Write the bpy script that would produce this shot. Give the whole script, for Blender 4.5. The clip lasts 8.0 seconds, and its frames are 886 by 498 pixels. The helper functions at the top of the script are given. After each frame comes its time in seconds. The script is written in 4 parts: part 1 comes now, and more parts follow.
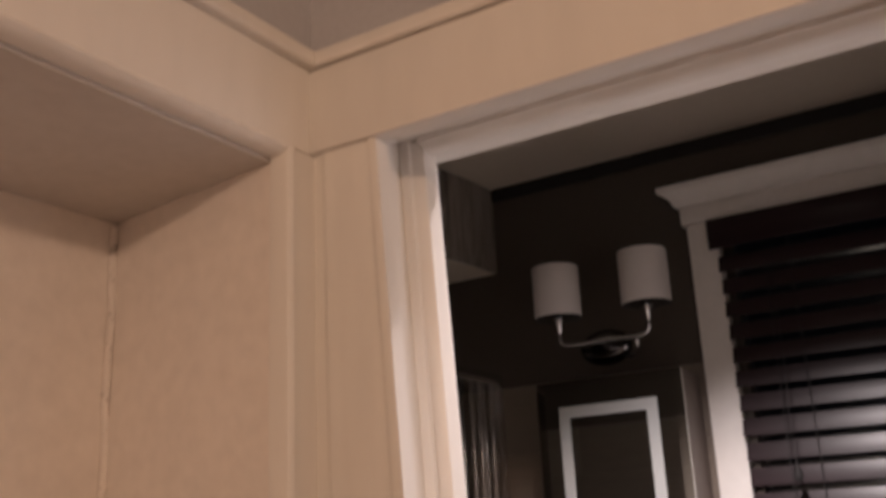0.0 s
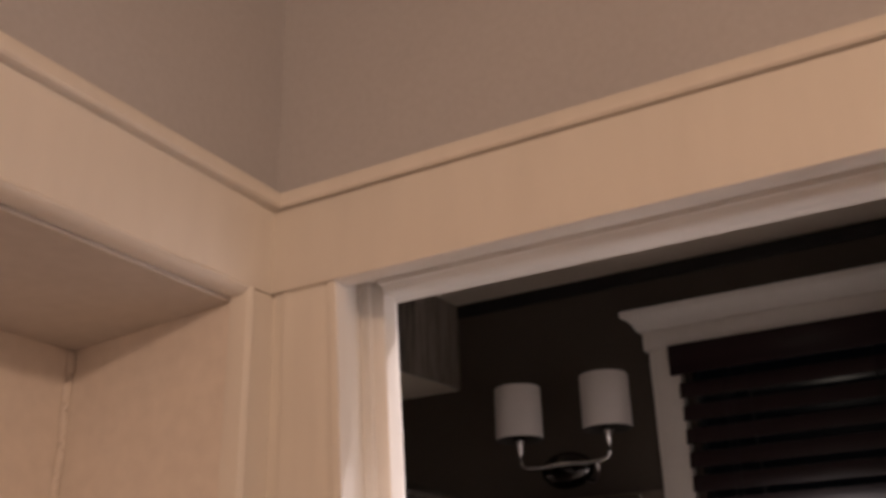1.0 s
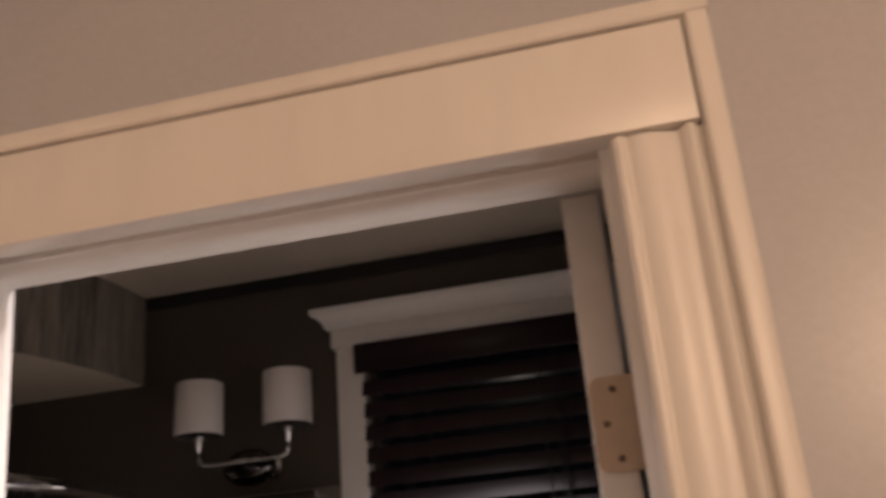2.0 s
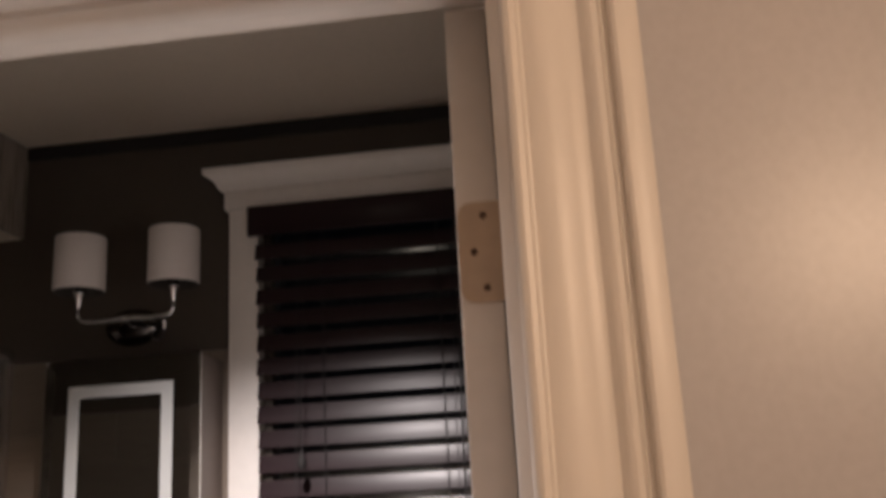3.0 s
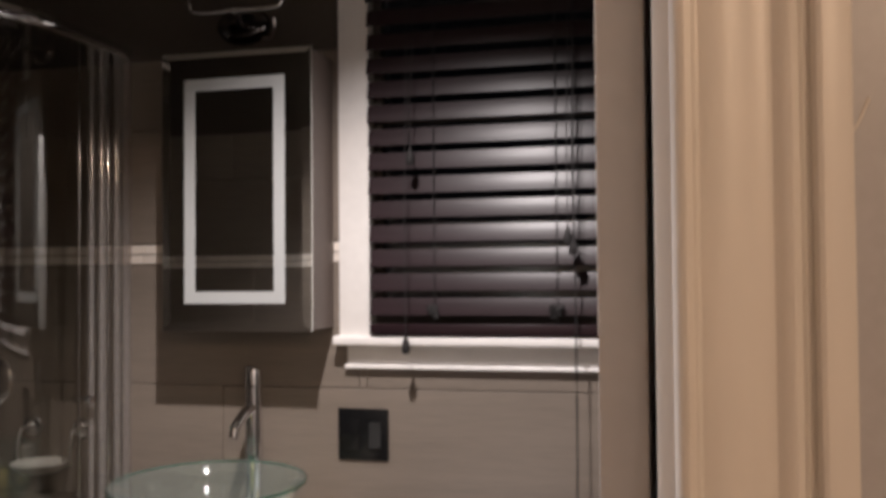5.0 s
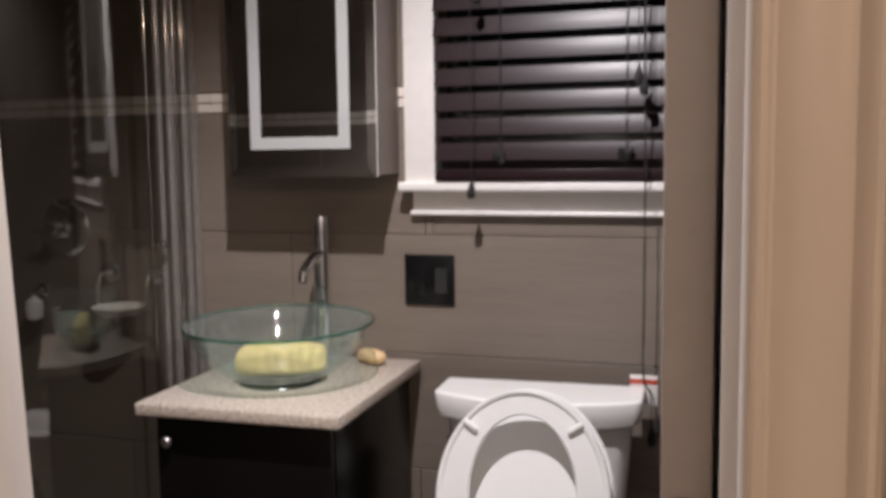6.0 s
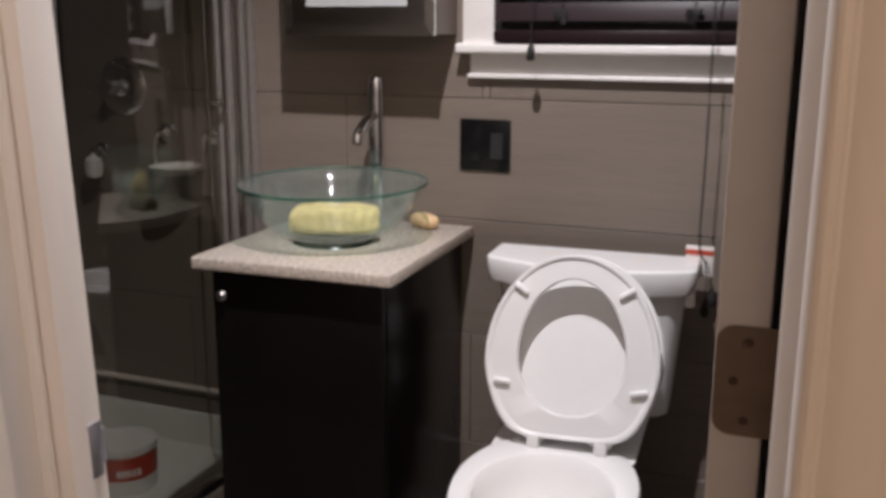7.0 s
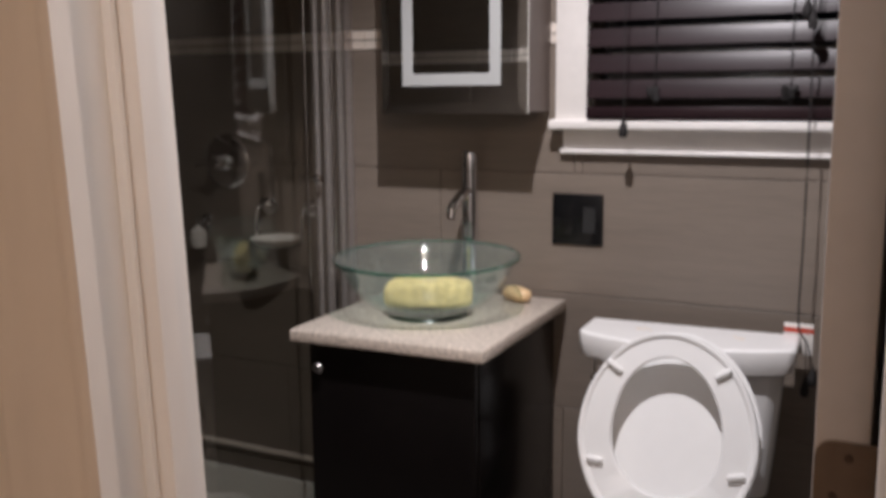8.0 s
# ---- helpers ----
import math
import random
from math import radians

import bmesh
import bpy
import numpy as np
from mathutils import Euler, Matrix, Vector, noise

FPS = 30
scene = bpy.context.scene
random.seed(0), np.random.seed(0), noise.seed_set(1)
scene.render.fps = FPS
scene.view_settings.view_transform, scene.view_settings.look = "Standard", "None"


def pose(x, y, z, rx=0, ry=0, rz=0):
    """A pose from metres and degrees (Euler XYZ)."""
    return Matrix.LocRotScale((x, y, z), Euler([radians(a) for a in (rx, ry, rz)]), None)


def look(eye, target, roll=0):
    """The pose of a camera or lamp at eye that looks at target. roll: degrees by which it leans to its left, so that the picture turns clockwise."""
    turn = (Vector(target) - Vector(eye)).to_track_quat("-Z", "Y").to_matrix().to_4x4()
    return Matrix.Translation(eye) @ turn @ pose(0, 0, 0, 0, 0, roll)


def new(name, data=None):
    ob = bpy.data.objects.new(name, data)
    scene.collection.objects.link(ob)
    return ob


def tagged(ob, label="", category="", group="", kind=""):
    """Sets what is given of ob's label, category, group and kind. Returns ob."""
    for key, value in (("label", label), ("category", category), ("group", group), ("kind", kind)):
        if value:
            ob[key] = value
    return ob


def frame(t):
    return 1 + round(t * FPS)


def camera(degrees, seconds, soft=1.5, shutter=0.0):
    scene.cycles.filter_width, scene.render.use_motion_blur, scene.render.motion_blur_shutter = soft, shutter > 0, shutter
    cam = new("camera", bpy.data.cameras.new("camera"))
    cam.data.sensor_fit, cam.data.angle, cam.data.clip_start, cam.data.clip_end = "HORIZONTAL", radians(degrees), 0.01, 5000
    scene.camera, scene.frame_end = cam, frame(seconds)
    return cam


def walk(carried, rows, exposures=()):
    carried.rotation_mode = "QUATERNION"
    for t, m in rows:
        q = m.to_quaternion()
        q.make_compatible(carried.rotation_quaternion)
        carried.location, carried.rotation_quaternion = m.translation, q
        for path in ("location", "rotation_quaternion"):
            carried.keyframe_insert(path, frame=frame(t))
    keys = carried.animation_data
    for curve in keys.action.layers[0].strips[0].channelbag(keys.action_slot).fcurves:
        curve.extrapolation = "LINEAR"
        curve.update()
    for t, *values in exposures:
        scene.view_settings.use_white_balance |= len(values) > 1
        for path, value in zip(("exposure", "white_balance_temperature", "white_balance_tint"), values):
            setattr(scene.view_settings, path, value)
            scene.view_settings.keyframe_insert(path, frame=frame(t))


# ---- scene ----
cam = camera(49.8, 8.0, soft=3.7, shutter=0.4)
PATH = [
    (0, (0.588, -0.721, 1.626), (-0.399, 0.905, 2.189), -2.85),
    (0.5, (0.598, -0.739, 1.657), (-0.349, 0.870, 2.352), -2.40),
    (1, (0.617, -0.740, 1.664), (-0.284, 0.875, 2.427), -1.50),
    (1.5, (0.669, -0.722, 1.662), (-0.016, 1.001, 2.438), -2.90),
    (2, (0.721, -0.703, 1.652), (0.330, 1.135, 2.390), -4.95),
    (2.2, (0.732, -0.697, 1.656), (0.413, 1.159, 2.373), -5.65),
    (3.3, (0.745, -0.585, 1.579), (0.505, 1.350, 1.992), -2.45),
    (3.5, (0.738, -0.583, 1.562), (0.486, 1.358, 1.915), -2.10),
    (4, (0.732, -0.565, 1.532), (0.369, 1.387, 1.751), -0.95),
    (5.3, (0.718, -0.539, 1.396), (0.193, 1.398, 1.376), -0.48),
    (5.5, (0.720, -0.529, 1.379), (0.161, 1.397, 1.295), -0.50),
    (6, (0.722, -0.527, 1.349), (0.094, 1.374, 1.145), -0.71),
    (6.5, (0.719, -0.521, 1.321), (0.038, 1.348, 0.988), -0.41),
    (7, (0.717, -0.511, 1.296), (-0.009, 1.321, 0.851), 0.29),
    (7.5, (0.712, -0.526, 1.311), (-0.117, 1.260, 0.854), 0.09),
    (8, (0.720, -0.530, 1.338), (-0.190, 1.245, 1.015), -0.41),
]
EXPOSURES = [(0.0, -0.04, 6500, 17), (1.0, 0.0, 6500, 17), (2.0, 0.20, 6450, 15), (4.0, -0.07, 6500, 12), (5.5, -0.14, 6200, 11), (7.0, -0.24, 6000, 11), (8.0, -0.27, 6000, 11)]
walk(cam, [(t, look(eye, target, roll)) for t, eye, target, roll in PATH], EXPOSURES)

# ---- light ----
world = bpy.data.worlds.new("night")
scene.world = world
world.use_nodes = True
world.node_tree.nodes["Background"].inputs[0].default_value = (0.002, 0.0022, 0.003, 1)
world.node_tree.nodes["Background"].inputs[1].default_value = 0.3

FAR = 1.82      # tiled face of the window wall
CEIL = 2.66     # bathroom ceiling


def lamp(name, kind, power, colour, place, target=None, **more):
    data = bpy.data.lights.new(name, kind)
    data.energy, data.color = power, colour
    if "size" in more:
        data.spot_size, data.spot_blend = more["size"], more["blend"]
    data.shadow_soft_size = more.get("radius", 0.03)
    ob = new(name, data)
    ob.matrix_world = look(place, target) if target else pose(*place)
    return ob


lamp("downlight_bulb", "SPOT", 208, (1.0, 0.91, 0.875), (0.17, 0.60, 2.645), (0.17, 1.07, 0.0), size=radians(106), blend=0.62, radius=0.022)
lamp("hall_bulb", "POINT", 23.5, (1.0, 0.68, 0.44), (1.47, -1.99, 2.22), radius=0.045)
lamp("hall_bulb", "POINT", 23.5, (1.0, 0.68, 0.44), (1.61, -1.89, 2.22), radius=0.045)


# ---- materials ----
def material(name, colour, rough=0.5, metal=0.0, vary=0.08, fine=60.0, coarse=4.0, bump=0.15, stretch=(1, 1, 1), coat=0.0, depth=0.002, each=0.0, spec=0.5):
    m = bpy.data.materials.new(name)
    m.use_nodes = True
    n, link = m.node_tree.nodes, m.node_tree.links
    b = n["Principled BSDF"]
    b.inputs["Roughness"].default_value, b.inputs["Metallic"].default_value = rough, metal
    b.inputs["Specular IOR Level"].default_value = spec
    b.inputs["Coat Weight"].default_value, b.inputs["Coat Roughness"].default_value = coat, 0.08
    tc, mp = n.new("ShaderNodeTexCoord"), n.new("ShaderNodeMapping")
    mp.inputs["Scale"].default_value = stretch
    link.new(tc.outputs["Object"], mp.inputs["Vector"])
    grain, stain = n.new("ShaderNodeTexNoise"), n.new("ShaderNodeTexNoise")
    grain.inputs["Scale"].default_value, stain.inputs["Scale"].default_value = fine, coarse
    grain.inputs["Detail"].default_value, stain.inputs["Detail"].default_value = 6, 4
    link.new(mp.outputs[0], grain.inputs["Vector"]), link.new(mp.outputs[0], stain.inputs["Vector"])
    add = n.new("ShaderNodeMath")
    add.operation = "ADD"
    link.new(grain.outputs[0], add.inputs[0]), link.new(stain.outputs[0], add.inputs[1])
    value = add.outputs[0]
    if each:
        info, more = n.new("ShaderNodeObjectInfo"), n.new("ShaderNodeMath")
        more.operation = "MULTIPLY_ADD"
        more.inputs[1].default_value = each
        link.new(info.outputs["Random"], more.inputs[0]), link.new(value, more.inputs[2])
        value = more.outputs[0]
    ramp = n.new("ShaderNodeMapRange")
    ramp.inputs["From Min"].default_value, ramp.inputs["From Max"].default_value = 0.6, 1.4
    ramp.inputs["To Min"].default_value, ramp.inputs["To Max"].default_value = 1 - vary, 1 + vary
    link.new(value, ramp.inputs["Value"])
    mix = n.new("ShaderNodeMix")
    mix.data_type, mix.blend_type = "RGBA", "MULTIPLY"
    mix.inputs["Factor"].default_value = 1.0
    for s in mix.inputs:
        if s.type == "RGBA" and s.name == "A":
            s.default_value = (*colour, 1)
        if s.type == "RGBA" and s.name == "B":
            link.new(ramp.outputs[0], s)
    for s in mix.outputs:
        if s.type == "RGBA":
            link.new(s, b.inputs["Base Color"])
    rr = n.new("ShaderNodeMapRange")
    rr.inputs["From Min"].default_value, rr.inputs["From Max"].default_value = 0.3, 0.7
    rr.inputs["To Min"].default_value, rr.inputs["To Max"].default_value = max(0.0, rough - 0.025), min(1.0, rough + 0.025)
    link.new(stain.outputs[0], rr.inputs["Value"]), link.new(rr.outputs[0], b.inputs["Roughness"])
    if bump:
        bp = n.new("ShaderNodeBump")
        bp.inputs["Strength"].default_value, bp.inputs["Distance"].default_value = bump, depth
        link.new(grain.outputs[0], bp.inputs["Height"]), link.new(bp.outputs[0], b.inputs["Normal"])
    return m


def clear_glass(name, tint, rough=0.02, gloss=0.06, milk=0.0):
    """Thin clear glass: tinted, see-through, with a mirror gloss that grows at grazing angles."""
    m = bpy.data.materials.new(name)
    m.use_nodes = True
    n, link = m.node_tree.nodes, m.node_tree.links
    n.remove(n["Principled BSDF"])
    tr, gl, mx, fr = n.new("ShaderNodeBsdfTransparent"), n.new("ShaderNodeBsdfGlossy"), n.new("ShaderNodeMixShader"), n.new("ShaderNodeMath")
    lw, pw = n.new("ShaderNodeLayerWeight"), n.new("ShaderNodeMath")
    lw.inputs["Blend"].default_value = 0.5
    pw.operation, pw.inputs[1].default_value = "POWER", 4.0
    fr.operation, fr.inputs[1].default_value, fr.inputs[2].default_value = "MULTIPLY_ADD", 0.9 - gloss, gloss
    link.new(lw.outputs["Facing"], pw.inputs[0]), link.new(pw.outputs[0], fr.inputs[0])
    tr.inputs["Color"].default_value = (*tint, 1)
    gl.inputs["Roughness"].default_value = rough
    link.new(fr.outputs[0], mx.inputs[0]), link.new(tr.outputs[0], mx.inputs[1]), link.new(gl.outputs[0], mx.inputs[2])
    if milk:
        df, mk = n.new("ShaderNodeBsdfDiffuse"), n.new("ShaderNodeMixShader")
        df.inputs["Color"].default_value, mk.inputs[0].default_value = (*[0.8 * c for c in tint], 1), milk
        link.new(mx.outputs[0], mk.inputs[1]), link.new(df.outputs[0], mk.inputs[2])
        mx = mk
    link.new(mx.outputs[0], n["Material Output"].inputs[0])
    return m


M_TRIM = material("trim_paint", (0.80, 0.77, 0.73), 0.36, vary=0.05, fine=35, coarse=3, bump=0.12, stretch=(1, 1, 0.25))
M_TRIM_COOL = material("window_trim_paint", (0.77, 0.74, 0.71), 0.35, vary=0.05, fine=40, coarse=4, bump=0.1)
M_HALL = material("hall_wall_paint", (0.50, 0.502, 0.53), 0.31, vary=0.07, fine=140, coarse=2.2, bump=0.05, depth=0.0006)
M_NICHE = material("niche_paint", (0.82, 0.76, 0.71), 0.6, vary=0.08, fine=50, coarse=3, bump=0.3, depth=0.002)
# Niche paint darkened: the shade on the soffit is in this colour.
M_NICHE_SHADED = material("niche_paint_shaded", (0.58, 0.55, 0.53), 0.6, vary=0.08, fine=60, coarse=3, bump=0.2)
M_BROWN = material("dark_brown_wall_paint", (0.068, 0.056, 0.045), 0.5, vary=0.12, fine=90, coarse=3, bump=0.25, depth=0.001)
M_CEIL = material("bath_ceiling_paint", (0.58, 0.51, 0.43), 0.6, vary=0.06, fine=90, coarse=3, bump=0.2, depth=0.001)
M_TILE = material("taupe_wall_tile", (0.183, 0.152, 0.125), 0.38, vary=0.16, fine=22, coarse=3, bump=0.12, stretch=(0.5, 0.5, 9), each=0.35, depth=0.001)
M_TILE_DARK = material("streaked_bulkhead_tile", (0.15, 0.130, 0.112), 0.4, vary=0.9, fine=24, coarse=8, bump=0.1, stretch=(5, 5, 0.5), each=0.4, depth=0.001)
M_GROUT = material("grout", (0.15, 0.127, 0.106), 0.9, vary=0.1, fine=120, bump=0.4)
M_STRIP = material("border_glass_tile", (0.62, 0.56, 0.50), 0.12, vary=0.2, fine=30, coarse=12, bump=0.08, each=0.7)
M_FLOOR = material("floor_tile", (0.11, 0.095, 0.082), 0.4, vary=0.15, fine=30, coarse=3, bump=0.15, each=0.3)
M_HALLFLOOR = material("hall_floor_wood", (0.20, 0.12, 0.07), 0.4, vary=0.25, fine=14, coarse=3, bump=0.15, stretch=(1, 12, 1))
M_BLACK = material("black_vanity_lacquer", (0.005, 0.004, 0.004), 0.25, vary=0.3, fine=30, coarse=3, bump=0.06, spec=0.3)
M_SLAT = material("espresso_blind_slat", (0.0185, 0.0098, 0.0115), 0.32, vary=0.2, fine=30, coarse=5, bump=0.06, stretch=(0.3, 6, 6), each=0.15, spec=0.24)
M_CORD = material("blind_cord", (0.012, 0.010, 0.010), 0.8, vary=0.2, fine=300, bump=0.4)
M_GRANITE = material("speckled_granite", (0.58, 0.51, 0.44), 0.25, vary=0.6, fine=330, coarse=110, bump=0.05)
M_PORCELAIN = material("white_porcelain", (0.91, 0.90, 0.885), 0.13, vary=0.02, fine=20, coarse=3, bump=0.0, spec=0.4)
M_SEAT = material("white_seat_plastic", (0.84, 0.835, 0.82), 0.25, vary=0.02, fine=30, coarse=3, bump=0.03)
M_CHROME = material("chrome", (0.78, 0.78, 0.80), 0.08, metal=1.0, vary=0.03, bump=0.0)
# Chrome with the dark room's reflection put into its base colour.
M_CHROME_MIRRORING_DARK = material("chrome_with_dark_reflection", (0.11, 0.108, 0.11), 0.10, metal=1.0, vary=0.05, bump=0.0)
# Dark colour for the unlit inside of the drum shades.
M_DRUM_INSIDE = material("unlit_drum_inside", (0.05, 0.045, 0.042), 0.8, vary=0.1, fine=200, bump=0.1)
# Mirrored cabinet sides: the reflected tiles are put into this taupe.
M_SIDE_REFLECTION = material("cabinet_side_tile_reflection", (0.165, 0.132, 0.116), 0.5, vary=0.08, fine=60, coarse=3, bump=0.03)
M_NICKEL = material("brushed_nickel", (0.40, 0.385, 0.375), 0.32, metal=1.0, vary=0.08, fine=120, bump=0.08)
M_STRIKE = material("strike_plate_steel", (0.42, 0.41, 0.44), 0.38, metal=0.9, vary=0.1, fine=120, bump=0.1)
M_SATIN = material("satin_chrome", (0.80, 0.79, 0.78), 0.28, metal=1.0, vary=0.04, bump=0.0)
M_MIRROR = material("mirror_silver", (0.86, 0.88, 0.87), 0.015, metal=1.0, vary=0.01, bump=0.0)
M_FROST = material("frosted_mirror_band", (0.43, 0.44, 0.435), 0.55, vary=0.04, fine=200, bump=0.05)
M_SHADE = material("white_linen_shade", (0.64, 0.605, 0.59), 0.85, vary=0.06, fine=240, coarse=6, bump=0.35)
M_PLASTIC_BLACK = material("black_switch_plastic", (0.007, 0.007, 0.0075), 0.22, vary=0.1, bump=0.02, spec=0.3)
M_ROCKER = material("black_rocker_plastic", (0.028, 0.028, 0.028), 0.3, vary=0.1, bump=0.02)
M_YELLOW = material("yellow_sponge", (0.82, 0.64, 0.27), 0.85, vary=0.38, fine=60, coarse=16, bump=0.8, depth=0.004)
M_SOAP = material("tan_soap", (0.74, 0.52, 0.29), 0.45, vary=0.25, fine=30, coarse=10, bump=0.2)
M_TRAY = material("grey_acrylic_tray", (0.72, 0.71, 0.67), 0.35, vary=0.12, fine=60, coarse=4, bump=0.1)
M_SEAL = material("black_rubber_seal", (0.012, 0.012, 0.012), 0.5, vary=0.1, bump=0.05)
M_HINGE_TAN = material("painted_hinge", (0.42, 0.33, 0.25), 0.45, vary=0.12, fine=60, coarse=8, bump=0.15)
M_HINGE_BROWN = material("bare_bronze_hinge", (0.16, 0.115, 0.08), 0.5, metal=0.2, vary=0.2, fine=60, coarse=8, bump=0.15)
M_SCREW = material("dark_screw", (0.08, 0.05, 0.035), 0.5, metal=0.5, vary=0.15, bump=0.1)
M_DOOR = material("door_paint", (0.62, 0.595, 0.57), 0.42, vary=0.06, fine=40, coarse=3, bump=0.12)
M_RED = material("red_print", (0.48, 0.06, 0.03), 0.45, vary=0.15, bump=0.02)
M_PAPER = material("white_paper", (0.76, 0.73, 0.69), 0.6, vary=0.05, bump=0.05)
M_DARKHOLE = material("dark_recess", (0.06, 0.025, 0.02), 0.7, vary=0.2, bump=0.1)
M_PANE = clear_glass("window_pane_glass", (0.9, 0.93, 0.92), 0.16)
M_SHOWER = clear_glass("shower_glass", (0.82, 0.82, 0.80), 0.015, 0.11)
M_BOWL = clear_glass("green_tinted_bowl_glass", (0.90, 0.965, 0.945), 0.03, 0.055, 0.05)
M_RIM = clear_glass("bowl_rim_glass", (0.42, 0.70, 0.61))
M_SEALSTRIP = clear_glass("clear_plastic_seal", (0.88, 0.84, 0.81), 0.10, 0.12, 0.16)
# Glass tinted dark to stand for the contact shadow below the bowl.
M_CONTACT_SHADOW = clear_glass("contact_shadow_glass", (0.30, 0.38, 0.35), 0.25)
M_BULB = bpy.data.materials.new("lamp_glow")
M_BULB.use_nodes = True
M_BULB.node_tree.nodes["Principled BSDF"].inputs["Emission Color"].default_value = (1.0, 0.85, 0.7, 1)
M_BULB.node_tree.nodes["Principled BSDF"].inputs["Emission Strength"].default_value = 25.0


# ---- mesh helpers ----
def finish(bm, name, mat, smooth=False):
    bmesh.ops.recalc_face_normals(bm, faces=bm.faces)
    me = bpy.data.meshes.new(name)
    bm.to_mesh(me)
    bm.free()
    me.materials.append(mat)
    if smooth:
        me.shade_smooth()
        me.set_sharp_from_angle(angle=radians(38))
    return me


def part(name, bm, mat, parent=None, label="", smooth=True):
    ob = new(name, finish(bm, name, mat, smooth))
    ob.parent = parent
    return tagged(ob, label)


def thing(name, label, category, place=(0, 0, 0), turn=0.0, group="", kind=""):
    e = new(name)
    e.matrix_world = pose(*place, 0, 0, turn)
    return tagged(e, label, category, group, kind)


def box(x0, x1, y0, y1, z0, z1, bevel=0.0, seg=2):
    bm = bmesh.new()
    v = [bm.verts.new(p) for p in ((x0, y0, z0), (x1, y0, z0), (x1, y1, z0), (x0, y1, z0), (x0, y0, z1), (x1, y0, z1), (x1, y1, z1), (x0, y1, z1))]
    for f in ((3, 2, 1, 0), (4, 5, 6, 7), (0, 1, 5, 4), (1, 2, 6, 5), (2, 3, 7, 6), (3, 0, 4, 7)):
        bm.faces.new([v[i] for i in f])
    if bevel:
        bmesh.ops.bevel(bm, geom=bm.edges[:], offset=bevel, segments=seg, affect="EDGES", profile=0.5)
    return bm


def merge(*parts):
    bm = bmesh.new()
    for p in parts:
        me = bpy.data.meshes.new("tmp")
        p.to_mesh(me)
        p.free()
        bm.from_mesh(me)
        bpy.data.meshes.remove(me)
    return bm


def shear(bm, slope, z_ref):
    """Leans a mesh: the lower, the further to +x."""
    for v in bm.verts:
        v.co.x += slope * (z_ref - v.co.z)
    return bm


def prism(outline, a, b, axis="z"):
    """Extrudes a closed outline of two coordinates from a to b along an axis."""
    put = {"z": lambda p, h: (p[0], p[1], h), "x": lambda p, h: (h, p[0], p[1]), "y": lambda p, h: (p[0], h, p[1])}[axis]
    bm = bmesh.new()
    low, high = [bm.verts.new(put(p, a)) for p in outline], [bm.verts.new(put(p, b)) for p in outline]
    n = len(outline)
    for i in range(n):
        bm.faces.new((low[i], low[(i + 1) % n], high[(i + 1) % n], high[i]))
    bm.faces.new(low[::-1]), bm.faces.new(high)
    return bm


def lathe(profile, centre=(0, 0, 0), steps=48, closed=False):
    """Turns (radius, height) pairs about a vertical axis."""
    bm = bmesh.new()
    rings = []
    for r, z in profile:
        if r < 1e-6:
            rings.append([bm.verts.new((centre[0], centre[1], centre[2] + z))])
        else:
            rings.append([bm.verts.new((centre[0] + r * math.cos(2 * math.pi * k / steps), centre[1] + r * math.sin(2 * math.pi * k / steps), centre[2] + z)) for k in range(steps)])
    pairs = list(zip(rings, rings[1:])) + ([(rings[-1], rings[0])] if closed else [])
    for p, q in pairs:
        for k in range(steps):
            j = (k + 1) % steps
            f = [p[k % len(p)], p[j % len(p)], q[j % len(q)], q[k % len(q)]]
            f = list(dict.fromkeys(f))
            if len(f) > 2:
                bm.faces.new(f)
    return bm


def tube(points, radius, steps=12, taper=None):
    """A round bar along points."""
    bm = bmesh.new()
    pts = [Vector(p) for p in points]
    rings = []
    for i, p in enumerate(pts):
        d = (pts[min(i + 1, len(pts) - 1)] - pts[max(i - 1, 0)]).normalized()
        q = d.to_track_quat("Z", "Y")
        r = radius if taper is None else radius + (taper - radius) * i / (len(pts) - 1)
        rings.append([bm.verts.new(p + q @ Vector((r * math.cos(2 * math.pi * k / steps), r * math.sin(2 * math.pi * k / steps), 0))) for k in range(steps)])
    for p, q in zip(rings, rings[1:]):
        for k in range(steps):
            bm.faces.new((p[k], p[(k + 1) % steps], q[(k + 1) % steps], q[k]))
    bm.faces.new(rings[0][::-1]), bm.faces.new(rings[-1])
    return bm


def bend(points, n=8):
    """A smooth curve through points (Catmull-Rom)."""
    p = [Vector(q) for q in points]
    p = [2 * p[0] - p[1]] + p + [2 * p[-1] - p[-2]]
    out = []
    for i in range(1, len(p) - 2):
        for k in range(n):
            t = k / n
            out.append(0.5 * (2 * p[i] + (p[i + 1] - p[i - 1]) * t + (2 * p[i - 1] - 5 * p[i] + 4 * p[i + 1] - p[i + 2]) * t * t + (3 * p[i] - p[i - 1] - 3 * p[i + 1] + p[i + 2]) * t ** 3))
    return out + [p[-2]]


def loft(rings):
    """Skins closed rings of equal length, with both ends filled."""
    bm = bmesh.new()
    v = [[bm.verts.new(p) for p in r] for r in rings]
    n = len(v[0])
    for p, q in zip(v, v[1:]):
        for k in range(n):
            bm.faces.new((p[k], p[(k + 1) % n], q[(k + 1) % n], q[k]))
    bm.faces.new(v[0][::-1]), bm.faces.new(v[-1])
    return bm


def structure(name, bm, mat, label, category, smooth=False):
    return tagged(part(name, bm, mat, None, "", smooth), label, category, kind="structure")


# ---- shell of the bathroom and the hall ----
X0, X1 = -1.72, 0.745             # bathroom side walls
